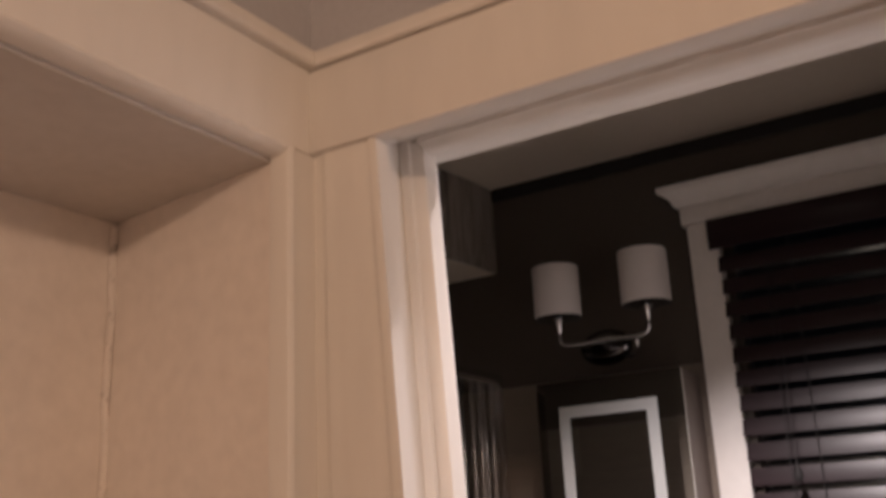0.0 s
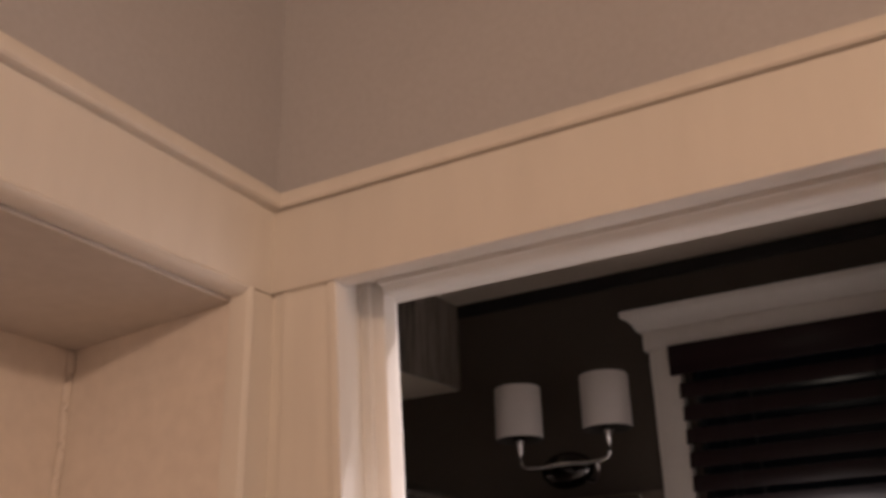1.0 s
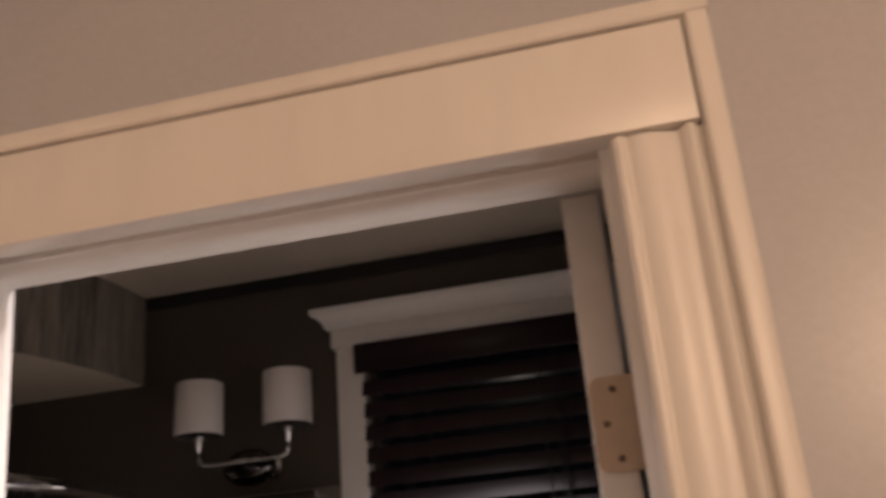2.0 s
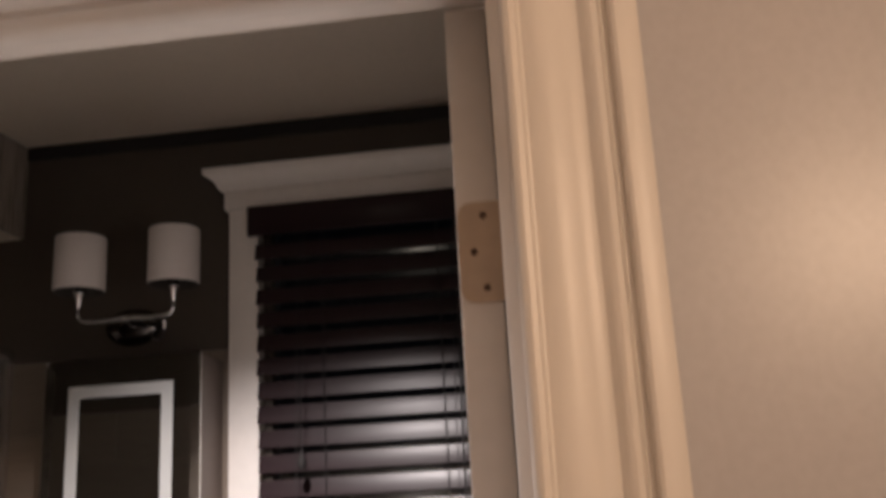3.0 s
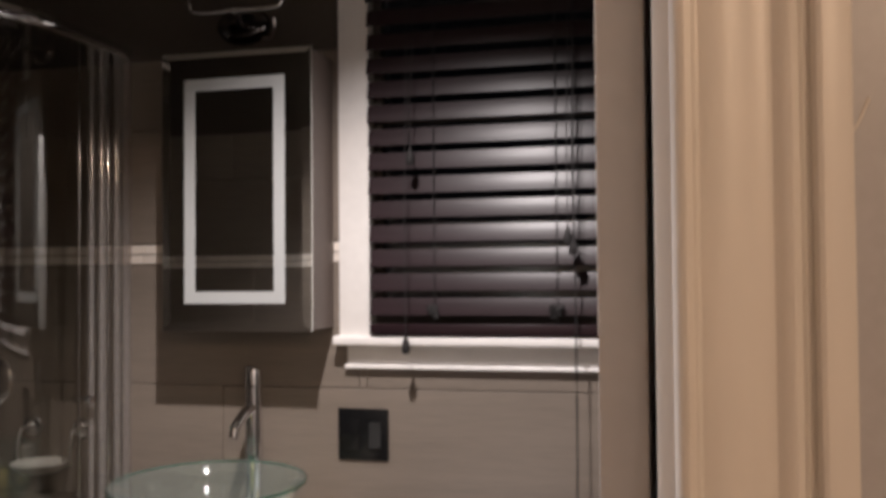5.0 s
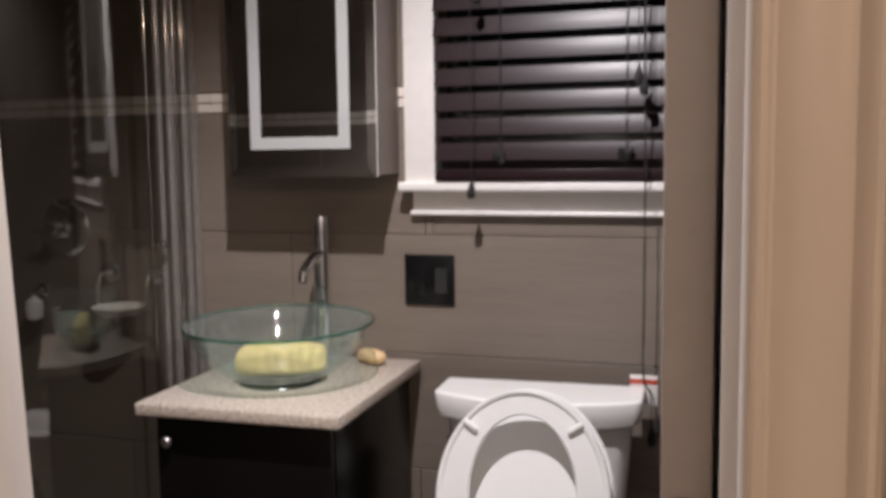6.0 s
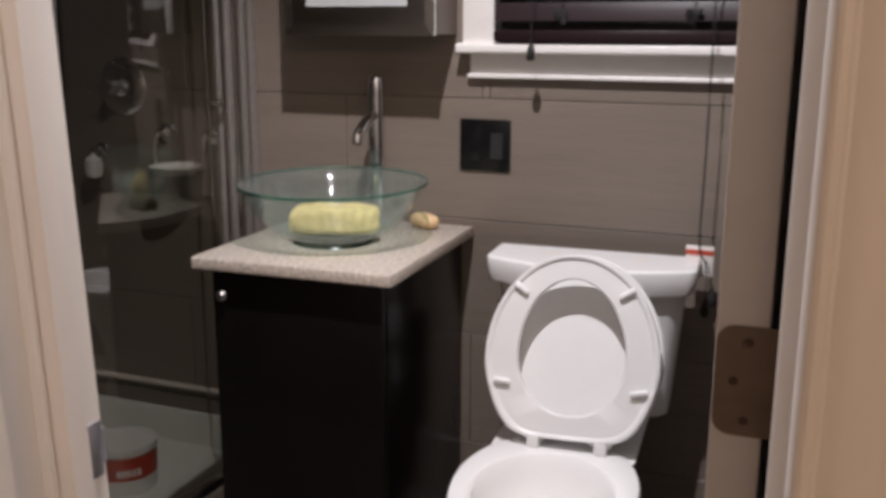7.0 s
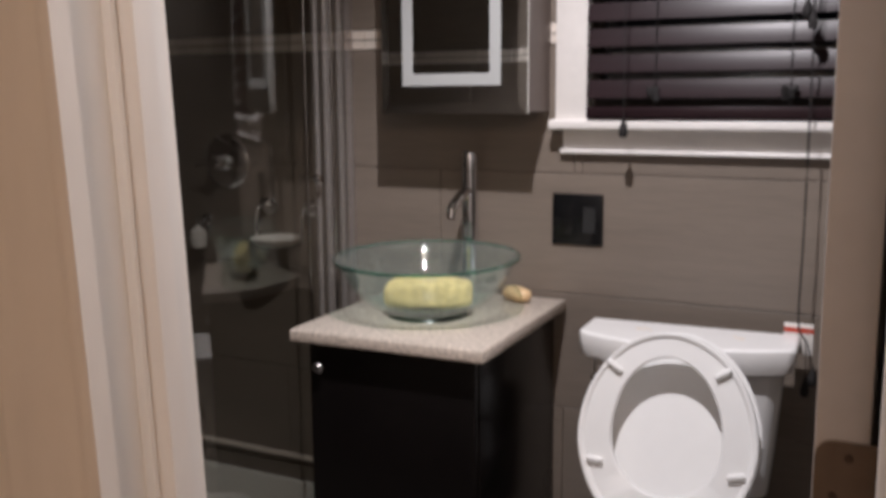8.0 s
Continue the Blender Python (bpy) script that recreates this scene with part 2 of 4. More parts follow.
WX0, WX1, WZ0, WZ1 = -0.080, 0.585, 1.272, 2.405   # window opening
PAINT = 2.03                      # top of the tiling

wall_north = structure("wall_north", merge(
    box(X0 - 0.1, WX0, FAR + 0.008, FAR + 0.16, 0, PAINT), box(WX1, X1 + 0.1, FAR + 0.008, FAR + 0.16, 0, PAINT),
    box(WX0, WX1, FAR + 0.008, FAR + 0.16, 0, WZ0)), M_GROUT, "grouted taupe tile wall round a white-trimmed window", "wall")
structure("wall_north_upper", merge(
    box(X0 - 0.1, WX0, FAR, FAR + 0.16, PAINT, CEIL + 0.1), box(WX1, X1 + 0.1, FAR, FAR + 0.16, PAINT, CEIL + 0.1),
    box(WX0, WX1, FAR, FAR + 0.16, WZ1, CEIL + 0.1)), M_BROWN, "dark brown painted wall above the tiling", "wall")
wall_west = structure("wall_west", box(X0 - 0.1, X0 - 0.008, 0.17, FAR + 0.008, 0, CEIL + 0.1), M_GROUT, "grouted taupe tile wall of the shower", "wall")
wall_east = structure("wall_east", box(X1 + 0.008, X1 + 0.1, 0.17, FAR + 0.008, 0, CEIL + 0.1), M_BROWN, "dark brown painted side wall behind the door", "wall")
structure("ceiling", box(X0 - 0.1, X1 + 0.1, 0.17, FAR, CEIL, CEIL + 0.1), M_CEIL, "pale taupe painted bathroom ceiling", "ceiling")
floor = structure("floor", box(X0 - 0.1, X1 + 0.1, 0.02, FAR + 0.1, -0.1, -0.006), M_GROUT, "grouted dark tile bathroom floor", "floor")

wall_inner = structure("wall_south_inner", merge(box(X0, 0.0, 0.1705, 0.180, 0, PAINT), box(0.722, X1, 0.1705, 0.180, 0, PAINT)), M_GROUT, "grouted taupe tile wall beside the doorway", "wall")
structure("wall_south_upper", merge(box(X0, 0.0, 0.1705, 0.186, PAINT, CEIL), box(0.722, X1, 0.1705, 0.186, PAINT, CEIL), box(0.0, 0.722, 0.1705, 0.186, 2.07, CEIL)), M_BROWN, "dark brown painted wall above the doorway", "wall")
HX1, HY0, HC = 2.4, -3.0, 2.72    # hall
OPEN = 2.038
structure("wall_south", merge(
    box(X0 - 0.1, 0.0, 0.02, 0.17, 0, HC), box(0.722, HX1, 0.02, 0.17, 0, HC), box(0.0, 0.722, 0.02, 0.17, OPEN + 0.022, HC)),
    M_HALL, "greige painted hall wall with the bathroom doorway", "wall")
structure("wall_hall_west", merge(
    box(-0.40, -0.02, -1.6, 0.02, 2.002, HC), box(-0.40, -0.02, HY0, -1.6, 0, HC)),
    M_HALL, "greige painted hall wall over a niche", "wall")
structure("niche_wall", merge(box(-0.40, -0.288, -1.6, -0.013, 0, 2.0), prism([(-0.288, -0.013), (-0.019, -0.044), (-0.019, 0.019), (-0.288, 0.019)], 0, 2.0)),
          M_NICHE, "cream painted walls of a shallow niche", "wall")
structure("niche_soffit", box(-0.288, -0.02, -1.6, -0.013, 1.99, 2.001), M_NICHE_SHADED, "painted soffit of the niche, its shade put into the colour", "ceiling")
structure("wall_hall_east", box(HX1, HX1 + 0.1, HY0, 0.02, 0, HC), M_HALL, "greige painted hall side wall", "wall")
structure("wall_hall_south", box(-0.4, HX1 + 0.1, HY0 - 0.1, HY0, 0, HC), M_HALL, "greige painted hall end wall", "wall")
structure("hall_ceiling", box(-0.4, HX1 + 0.1, HY0 - 0.1, 0.17, HC, HC + 0.1), M_CEIL, "pale painted hall ceiling", "ceiling")
structure("hall_floor", box(-0.4, HX1 + 0.1, HY0 - 0.1, 0.02, -0.1, 0.0), M_HALLFLOOR, "brown wooden hall floor", "floor")

# the uneven bead of paint and filler down the niche's inner corner
rnd = random.Random(4)
bead = bend([(-0.2848 + rnd.uniform(-0.0014, 0.0010), -0.0165 + rnd.uniform(-0.0010, 0.0014), 1.985 - 0.034 * k) for k in range(36)], 3)
structure("corner_filler", tube(bead, 0.0048, 8), M_NICHE, "uneven filler bead in the niche corner", "trim", True)

scuff = thing("paint_scuff", "small pale scuff of chipped paint on the hall wall", "scuff", kind="structure")
part("chip", tube(bend([(0.814, 0.0199, 1.506), (0.818, 0.0197, 1.514), (0.822, 0.0198, 1.524)], 4), 0.0007, 6, 0.0014), M_PAPER, scuff)

# ---- doorway trim ----
LEAN, LREF = 0.045, 2.03          # the old left jamb leans
RJ = 0.704                        # right jamb face

lj = bmesh.new()
face = lambda z: 0.048 + LEAN * (LREF - z)
q = [(-0.001, 0.006, 0), (face(0), 0.006, 0), (face(0), 0.164, 0), (-0.001, 0.164, 0)]
v = [lj.verts.new(p) for p in q] + [lj.verts.new((face(OPEN) if p[0] > 0 else p[0], p[1], OPEN)) for p in q]
for f in ((3, 2, 1, 0), (4, 5, 6, 7), (0, 1, 5, 4), (1, 2, 6, 5), (2, 3, 7, 6), (3, 0, 4, 7)):
    lj.faces.new([v[i] for i in f])
door_frame = thing("door_frame", "cream painted door frame, slightly out of plumb", "door frame", kind="structure")
part("jamb", lj, M_TRIM, door_frame)
part("jamb", prism([(RJ, 0.150), (RJ, 0.034), (0.7055, 0.031), (0.7138, 0.0205), (0.7225, 0.0195), (0.7225, 0.150)], 0, OPEN), M_TRIM, door_frame)
part("head_jamb", box(0.046, RJ, 0.006, 0.164, OPEN - 0.002, OPEN + 0.02), M_TRIM, door_frame)
STOP = [(0.0, 0.086), (0.006, 0.086), (0.007, 0.089), (0.005, 0.092), (0.009, 0.095), (0.012, 0.099), (0.012, 0.122), (0.009, 0.126), (0.0, 0.126)]
part("stop", shear(prism([(0.0475 + 2 * a, b) for a, b in STOP], 0, OPEN - 0.0022), LEAN, LREF), M_TRIM, door_frame)
part("stop", prism([(b, OPEN - 0.0015 - a) for a, b in STOP], 0.072, RJ, "x"), M_TRIM, door_frame)

HB, HT = 2.006, 2.098             # header board
LEG = [(0.0, 0.019), (0.0, -0.001), (0.004, -0.004), (0.008, -0.0035), (0.0105, 0.0005), (0.0135, 0.0012), (0.016, -0.0008), (0.030, -0.0014), (0.050, -0.001), (0.058, -0.0016), (0.0615, -0.0034), (0.0645, -0.0034), (0.067, -0.001)]
left_leg = prism([(0.079 - a, b) for a, b in LEG] + [(0.009, -0.0002), (-0.0004, -0.0004), (-0.0004, 0.019)], 0, HB)
for vert in left_leg.verts:
    vert.co.x += 0.055 * (2.0 - vert.co.z) * max(0.0, vert.co.x) / 0.079
part("casing_leg", left_leg, M_TRIM, door_frame)
RIGHT = [(0.7142, 0.0192), (0.7146, 0.010), (0.7160, 0.003), (0.7190, -0.002), (0.7225, -0.0035), (0.7262, -0.0025), (0.7285, 0.0008), (0.7300, 0.0012), (0.7330, -0.0005), (0.7400, -0.0018), (0.7500, -0.0006), (0.7580, 0.0022), (0.7655, 0.0050), (0.7695, 0.0045), (0.7725, 0.0005), (0.7755, -0.0038), (0.7790, -0.0050), (0.7825, -0.0035), (0.7845, 0.0010), (0.7858, 0.0035), (0.7900, 0.0035), (0.7900, 0.0192)]
part("casing_leg", prism(RIGHT, 0, HB - 0.0015), M_TRIM, door_frame)
part("header_board", box(-0.010, 0.7880, -0.0072, 0.019, HB, HT + 0.0012, 0.0012), M_TRIM, door_frame)
BAND = [(0.0, 0.019), (0.0, -0.002), (0.0015, -0.0085), (0.004, -0.0105), (0.0165, -0.0105), (0.0195, -0.0085), (0.0210, 0.019)]
part("back_band", prism([(b, HT + 0.003 + a) for a, b in BAND], -0.002, 0.8108, "x"), M_TRIM, door_frame)
part("back_band", prism([(0.7898 + a, b) for a, b in BAND], 0, HT + 0.003), M_TRIM, door_frame)

niche_frame = thing("niche_frame", "cream painted casing round the hall niche", "casing", kind="structure")
NLEG = [(-0.019, -0.0005), (0.0, -0.0005), (0.0005, -0.015), (0.0, -0.030), (0.001, -0.034), (0.004, -0.037), (0.0032, -0.0405), (0.001, -0.0425), (0.003, -0.0452), (0.0, -0.047), (-0.019, -0.047)]
part("casing_leg", prism(NLEG, 0, HB - 0.002), M_TRIM, niche_frame)
part("header_board", box(-0.0195, -0.0005, -1.66, 0.018, HB - 0.0004, HT + 0.0024), M_TRIM, niche_frame)
part("back_band", prism([(0.0 - b, HT + 0.003 + a) for a, b in BAND], -1.68, 0.009, "y"), M_TRIM, niche_frame)
part("lip", prism([(-0.019, HB - 0.001), (0.002, HB - 0.001), (0.004, HB - 0.005), (0.001, HB - 0.009), (-0.006, HB - 0.012), (-0.019, HB - 0.012)], -1.6, -0.047, "y"), M_TRIM, niche_frame)
part("casing_leg", box(-0.0195, -0.0005, -1.66, -1.60, 0, HB - 0.0005, 0.002), M_TRIM, niche_frame)

# strike plate on the leaning jamb
sx = face(0.908) + 0.0005
strike_plate = thing("strike_plate", "grey steel strike plate on the painted jamb", "strike plate", (sx, 0.136, 0.908))
part("plate", merge(box(0.0, 0.0025, -0.026, -0.015, -0.028, 0.028), box(0.0, 0.0025, 0.006, 0.024, -0.028, 0.028, 0.001), box(0.0, 0.0025, -0.015, 0.006, 0.013, 0.028), box(0.0, 0.0025, -0.015, 0.006, -0.028, -0.013)), M_STRIKE, strike_plate)
# Flat dark panel in place of the shade inside the latch hole.
part("latch_hole_shade", box(0.0, 0.0008, -0.016, 0.007, -0.014, 0.014), M_DARKHOLE, strike_plate, "dark panel for the shade inside the latch hole")
part("lip", prism([(0.0, 0.022), (0.0025, 0.022), (0.001, 0.030), (-0.004, 0.034), (-0.006, 0.032), (-0.002, 0.028)], -0.017, 0.017), M_STRIKE, strike_plate)
for dz in (-0.021, 0.021):
    part("screw", lathe([(0.0, 0.0012), (0.003, 0.001), (0.0036, 0)], steps=12), M_STRIKE, strike_plate).matrix_local = pose(0.0024, -0.005, dz, 0, 90, 0)

# ---- the open door ----
door_1 = thing("door_1", "beige painted wooden door standing open", "door", (0.0, 0.0, 0.0), kind="structure")
part("slab", box(0.659, 0.695, 0.160, 0.80, 0.012, 2.030, 0.0015), M_DOOR, door_1)


def hinge(z0, z1, mat, label):
    h = thing("hinge", label, "hinge", (0.660, 0.160, z0), group="door hinges")
    hh, r = z1 - z0, 0.012
    out = [(0.042, 0.0), (0.042, hh)] + [(r - r * math.sin(a), hh - r + r * math.cos(a)) for a in (0, 0.4, 0.8, 1.2, 1.57)] + [(r - r * math.cos(a), r - r * math.sin(a)) for a in (0, 0.4, 0.8, 1.2, 1.57)]
    part("leaf", prism(out, -0.0025, 0.0, "y"), mat, h)
    for x, z in ((0.022, hh * 0.86), (0.013, hh * 0.5), (0.022, hh * 0.14)):
        s = part("screw", lathe([(0.0, 0.0008), (0.0026, 0.001), (0.0032, 0.0)], steps=12), M_SCREW, h, "dark screw head")
        s.matrix_local = pose(x, -0.0025, z, 90, 0, 0)
    return h


hinge(1.763, 1.849, M_HINGE_TAN, "paint-smeared tan door hinge with three screws")
hinge(1.017, 1.098, M_HINGE_BROWN, "bare brown bronze door hinge with three screws")

# ---- window ----
window_1 = thing("window_1", "white-trimmed window with a crown moulding, dark outside", "window", kind="structure")
YC = 1.790                        # casing face
part("casing_leg", box(-0.1455, -0.0625, YC, FAR - 0.0005, WZ0, WZ1 - 0.0005, 0.003), M_TRIM_COOL, window_1)
part("casing_leg", box(WX1, WX1 + 0.065, YC, FAR - 0.0005, WZ0, WZ1 - 0.0005, 0.003), M_TRIM_COOL, window_1)
part("head_casing", box(-0.158, WX1 + 0.077, YC - 0.006, FAR - 0.0005, WZ1, 2.460, 0.003), M_TRIM_COOL, window_1)
CROWN = [(FAR - 0.0005, 2.46), (YC - 0.008, 2.46), (YC - 0.014, 2.467), (YC - 0.018, 2.479), (YC - 0.030, 2.491), (YC - 0.042, 2.497), (YC - 0.045, 2.502), (YC - 0.045, 2.517), (FAR - 0.0005, 2.517)]
cr = bmesh.new()
rows = []
for y, z in CROWN:
    out = YC - y
    rows.append([cr.verts.new((-0.161 - max(out, 0), y, z)), cr.verts.new((WX1 + 0.08 + max(out, 0), y, z))])
for a, b in zip(rows, rows[1:] + rows[:1]):
    cr.faces.new((a[0], a[1], b[1], b[0]))
cr.faces.new([r[0] for r in rows]), cr.faces.new([r[1] for r in rows][::-1])
part("crown", cr, M_TRIM_COOL, window_1)
part("sill", box(-0.157, WX1 + 0.09, 1.766, FAR + 0.06, 1.248, WZ0 + 0.001, 0.006, 3), M_TRIM_COOL, window_1)
part("apron", box(-0.131, WX1 + 0.06, 1.811, FAR - 0.0005, 1.1985, 1.2475, 0.002), M_TRIM_COOL, window_1)
part("apron_moulding", box(-0.136, WX1 + 0.06, 1.799, FAR - 0.0005, 1.186, 1.198, 0.004, 3), M_TRIM_COOL, window_1)
part("jamb_liner", box(WX0, WX0 + 0.005, YC + 0.004, FAR + 0.15, WZ0, WZ1), M_TRIM_COOL, window_1)
part("jamb_liner", box(WX1 - 0.005, WX1, YC + 0.004, FAR + 0.15, WZ0, WZ1), M_TRIM_COOL, window_1)
# The sash's dark brown stands for the unlit depth behind the slats.
sash = part("sash", merge(box(WX0 + 0.0055, WX0 + 0.028, 1.87, 1.905, WZ0, WZ1), box(WX1 - 0.028, WX1 - 0.0055, 1.87, 1.905, WZ0, WZ1),
                          box(WX0 + 0.028, WX1 - 0.028, 1.87, 1.905, WZ0, WZ0 + 0.05), box(WX0 + 0.028, WX1 - 0.028, 1.87, 1.905, WZ1 - 0.04, WZ1),
                          box(WX0 + 0.028, WX1 - 0.028, 1.87, 1.905, 1.83, 1.87)), M_BROWN, window_1)
for za, zb in ((WZ0 + 0.05, 1.83), (1.87, WZ1 - 0.04)):
    part("pane", box(WX0 + 0.028, WX1 - 0.028, 1.885, 1.889, za, zb), M_PANE, sash)

# ---- wooden blind ----
blind = thing("window_blind", "dark espresso wooden venetian blind, lowered and tilted", "blind", (0.0, 0.0, 0.0))
BX0, BX1, YB = -0.0735, 0.556, 1.780
part("valance", box(BX0 - 0.010, BX1 + 0.01, 1.757, 1.769, 2.317, 2.400, 0.003), M_SLAT, blind)
part("headrail", box(BX0 + 0.012, BX1, 1.771, 1.815, 2.357, 2.402, 0.002), M_SLAT, blind)
slat_mesh = finish(prism([(-0.0232, -0.0004), (-0.0225, -0.0015), (-0.012, -0.0011), (0, -0.0009), (0.012, -0.0011), (0.0225, -0.0015), (0.0232, -0.0004), (0.0225, 0.0008), (0.012, 0.0014), (0, 0.0016), (-0.012, 0.0014), (-0.0225, 0.0008)], 0, BX1 - BX0, "x"), "slat", M_SLAT, True)
PITCH = 0.06194
TILT = 75.6
srnd = random.Random(9)
SLATS = 16
for k in range(SLATS):
    s = new("slat", slat_mesh)
    s.parent = blind
    s.matrix_local = pose(BX0 + 0.020 - 0.014 * k / SLATS + srnd.uniform(-0.0015, 0.0015), YB, 1.348 + k * PITCH, TILT + srnd.uniform(-1.5, 1.5), 0, srnd.uniform(-0.12, 0.12))
part("bottom_rail", box(BX0 + 0.020, BX1, 1.760, 1.800, 1.2765, 1.305, 0.004), M_SLAT, blind)
for x in (0.116, 0.424):
    part("ladder_cord", merge(tube([(x, YB - 0.0115, 1.304), (x, YB - 0.0115, 2.357)], 0.0011, 6), tube([(x, YB + 0.0115, 1.304), (x, YB + 0.0115, 2.357)], 0.0011, 6)), M_CORD, blind)
    rr = random.Random(int(x * 1000))
    part("cord_knot", tube(bend([(x + rr.uniform(-0.018, 0.018), YB - 0.016 + rr.uniform(-0.006, 0.004), 1.338 + rr.uniform(-0.020, 0.020)) for k in range(18)], 5), 0.0040, 6), M_CORD, blind, "tangled dark cord")


def tassel(x, y, z):
    return lathe([(0.0, 0.034), (0.0024, 0.033), (0.0034, 0.024), (0.0085, 0.010), (0.0108, 0.0), (0.0097, -0.010), (0.007, -0.015), (0.0, -0.016)], (x, y, z), 16)


CORDS = (("lift_cord", 0.0705, 1.715, 1.715), ("lift_cord", 0.054, 1.722, 1.249), ("tilt_cord", 0.459, 1.712, 1.511), ("tilt_cord", 0.471, 1.712, 1.488))
for name, x, y, z in CORDS:
    c = part(name, tube(bend([(x + 0.004, 1.753, 2.32), (x + 0.002, 0.5 * (y + 1.753), 2.0), (x - 0.001, y, 0.5 * (z + 2.0)), (x, y, z + 0.03)], 6), 0.0012, 6), M_CORD, blind)
    part("tassel", tassel(x, y, z), M_CORD, c)
for dx, end in ((0.0, (0.493, 1.731, 0.692)), (0.0035, (0.508, 1.732, 0.719))):
    part("pull_cord", tube(bend([(0.472 + dx * 0.5, 1.753, 2.32), (0.468 + dx, 1.745, 1.8), (0.471 + dx, 1.735, 1.3), (0.471 + dx, 1.735, 1.0), (0.470 + dx, 1.7365, 0.815), (0.489 + dx, 1.734, 0.772), end], 6), 0.0011, 6), M_CORD, blind)
    part("tassel", tassel(end[0], end[1], end[2] - 0.032), M_CORD, blind)
tag = part("warning_tag", box(0.441, 0.505, 1.7390, 1.7402, 0.741, 0.814, 0.0004), M_PAPER, blind, "white paper tag with a red stripe")
part("stripe", box(0.4408, 0.5052, 1.7383, 1.7388, 0.792, 0.804), M_RED, tag, "red printed stripe")

# ---- recessed ceiling light ----
downlight = thing("recessed_downlight", "white recessed ceiling downlight, switched on", "ceiling light", (0.17, 0.60, CEIL))
part("trim_ring", lathe([(0.048, -0.001), (0.055, -0.006), (0.07, -0.006), (0.075, 0.0), (0.048, 0.0)], steps=40), M_PORCELAIN, downlight)
part("lens", lathe([(0.0, -0.0005), (0.047, -0.0005)], steps=32), M_BULB, downlight, "glowing lens")

# ---- hall pendant bulbs ----
for bx, by in ((1.47, -1.99), (1.61, -1.89)):
    pl = thing("pendant_lamp", "bare warm bulb on a thin brass stem, switched on", "pendant lamp", (bx, by, 2.22), group="hall pendant bulbs")
    part("stem", tube([(0, 0, 0.09), (0, 0, HC - 2.22)], 0.006, 10), M_HINGE_BROWN, pl)
    part("socket", lathe([(0.0, 0.095), (0.018, 0.09), (0.02, 0.055), (0.016, 0.05), (0.0, 0.05)], steps=20), M_HINGE_BROWN, pl)

# ---- wall sconce ----
SX, SZ = -0.345, 2.105
sconce = thing("wall_sconce", "chrome double wall sconce with white linen drum shades, unlit", "wall lamp", (SX, FAR, SZ))
part("wall_plate", lathe([(0.0, 0.026), (0.022, 0.0255), (0.040, 0.022), (0.052, 0.016), (0.058, 0.008), (0.060, 0.0)], steps=48), M_CHROME_MIRRORING_DARK, sconce, "oval chrome wall plate, a dark reflection put into its colour").matrix_local = pose(-0.080, -0.0005, 0.002, 90, 0, 0) @ Matrix.Diagonal((1.30, 0.85, 1, 1))
part("scroll", tube(bend([(-0.020, -0.012, -0.034), (0.010, -0.030, -0.040), (0.030, -0.050, -0.024), (0.034, -0.060, 0.004)], 6), 0.0055, 10), M_CHROME, sconce)
part("boss", tube([(-0.075, -0.014, 0), (-0.045, -0.10, -0.012), (0, -0.222, -0.018)], 0.008, 12), M_CHROME, sconce)
for sx_ in (-0.117, 0.132):
    part("arm", tube(bend([(0, -0.222, -0.018), (sx_ * 0.6, -0.226, -0.021), (sx_ * 0.90, -0.230, -0.018), (sx_, -0.231, -0.004), (sx_, -0.231, 0.03)], 7), 0.0048, 10), M_CHROME, sconce)
    part("socket", lathe([(0.0, 0.0), (0.006, 0.0), (0.0075, 0.010), (0.010, 0.028), (0.0165, 0.036), (0.0165, 0.050), (0.0, 0.050)], (sx_, -0.231, 0.015), 24), M_CHROME, sconce)
    part("shade", lathe([(0.0620, 0.0), (0.0635, 0.002), (0.0630, 0.138), (0.0615, 0.140), (0.0600, 0.138), (0.0605, 0.002)], (sx_, -0.231, 0.056), 56, True), M_SHADE, sconce, "white linen drum shade")
    # Added inner face and disc, coloured dark in place of unlit fabric.
    part("unlit_inside", lathe([(0.0630, -0.0012), (0.0630, -0.0002), (0.0597, 0.0004), (0.0598, 0.136), (0.0594, 0.136), (0.0592, -0.0012)], (sx_, -0.231, 0.056), 48, True), M_DRUM_INSIDE, sconce, "dark inner face standing for the unlit inside")
    part("unlit_disc", lathe([(0.0, 0.030), (0.0588, 0.030), (0.0588, 0.033), (0.0, 0.033)], (sx_, -0.231, 0.056), 40), M_DRUM_INSIDE, sconce, "dark disc standing for the unlit inside")
    part("spider", merge(*[tube([(sx_, -0.231, 0.070), (sx_ + 0.0605 * math.cos(a), -0.231 + 0.0605 * math.sin(a), 0.070)], 0.0016, 6) for a in (0.5, 2.6, 4.7)]), M_CHROME, sconce)

# ---- mirror cabinet ----
CX0, CX1, CZ0, CZ1, CY = -0.576, -0.166, 1.290, 2.000, 1.652
cabinet = thing("mirror_cabinet", "mirrored bathroom wall cabinet with a frosted rectangular border", "cabinet")
part("body", box(CX0 + 0.004, CX1 - 0.004, CY + 0.0095, FAR - 0.0005, CZ0 + 0.004, CZ1 - 0.004), M_SIDE_REFLECTION, cabinet, "cabinet box with the tiles' reflection put into its colour")
dr = bmesh.new()
bev, depth = 0.024, 0.0022
for (a, y) in ((0.0, CY + depth), (bev, CY)):
    for p in ((CX0 + a, y, CZ0 + a), (CX1 - a, y, CZ0 + a), (CX1 - a, y, CZ1 - a), (CX0 + a, y, CZ1 - a)):
        dr.verts.new(p)
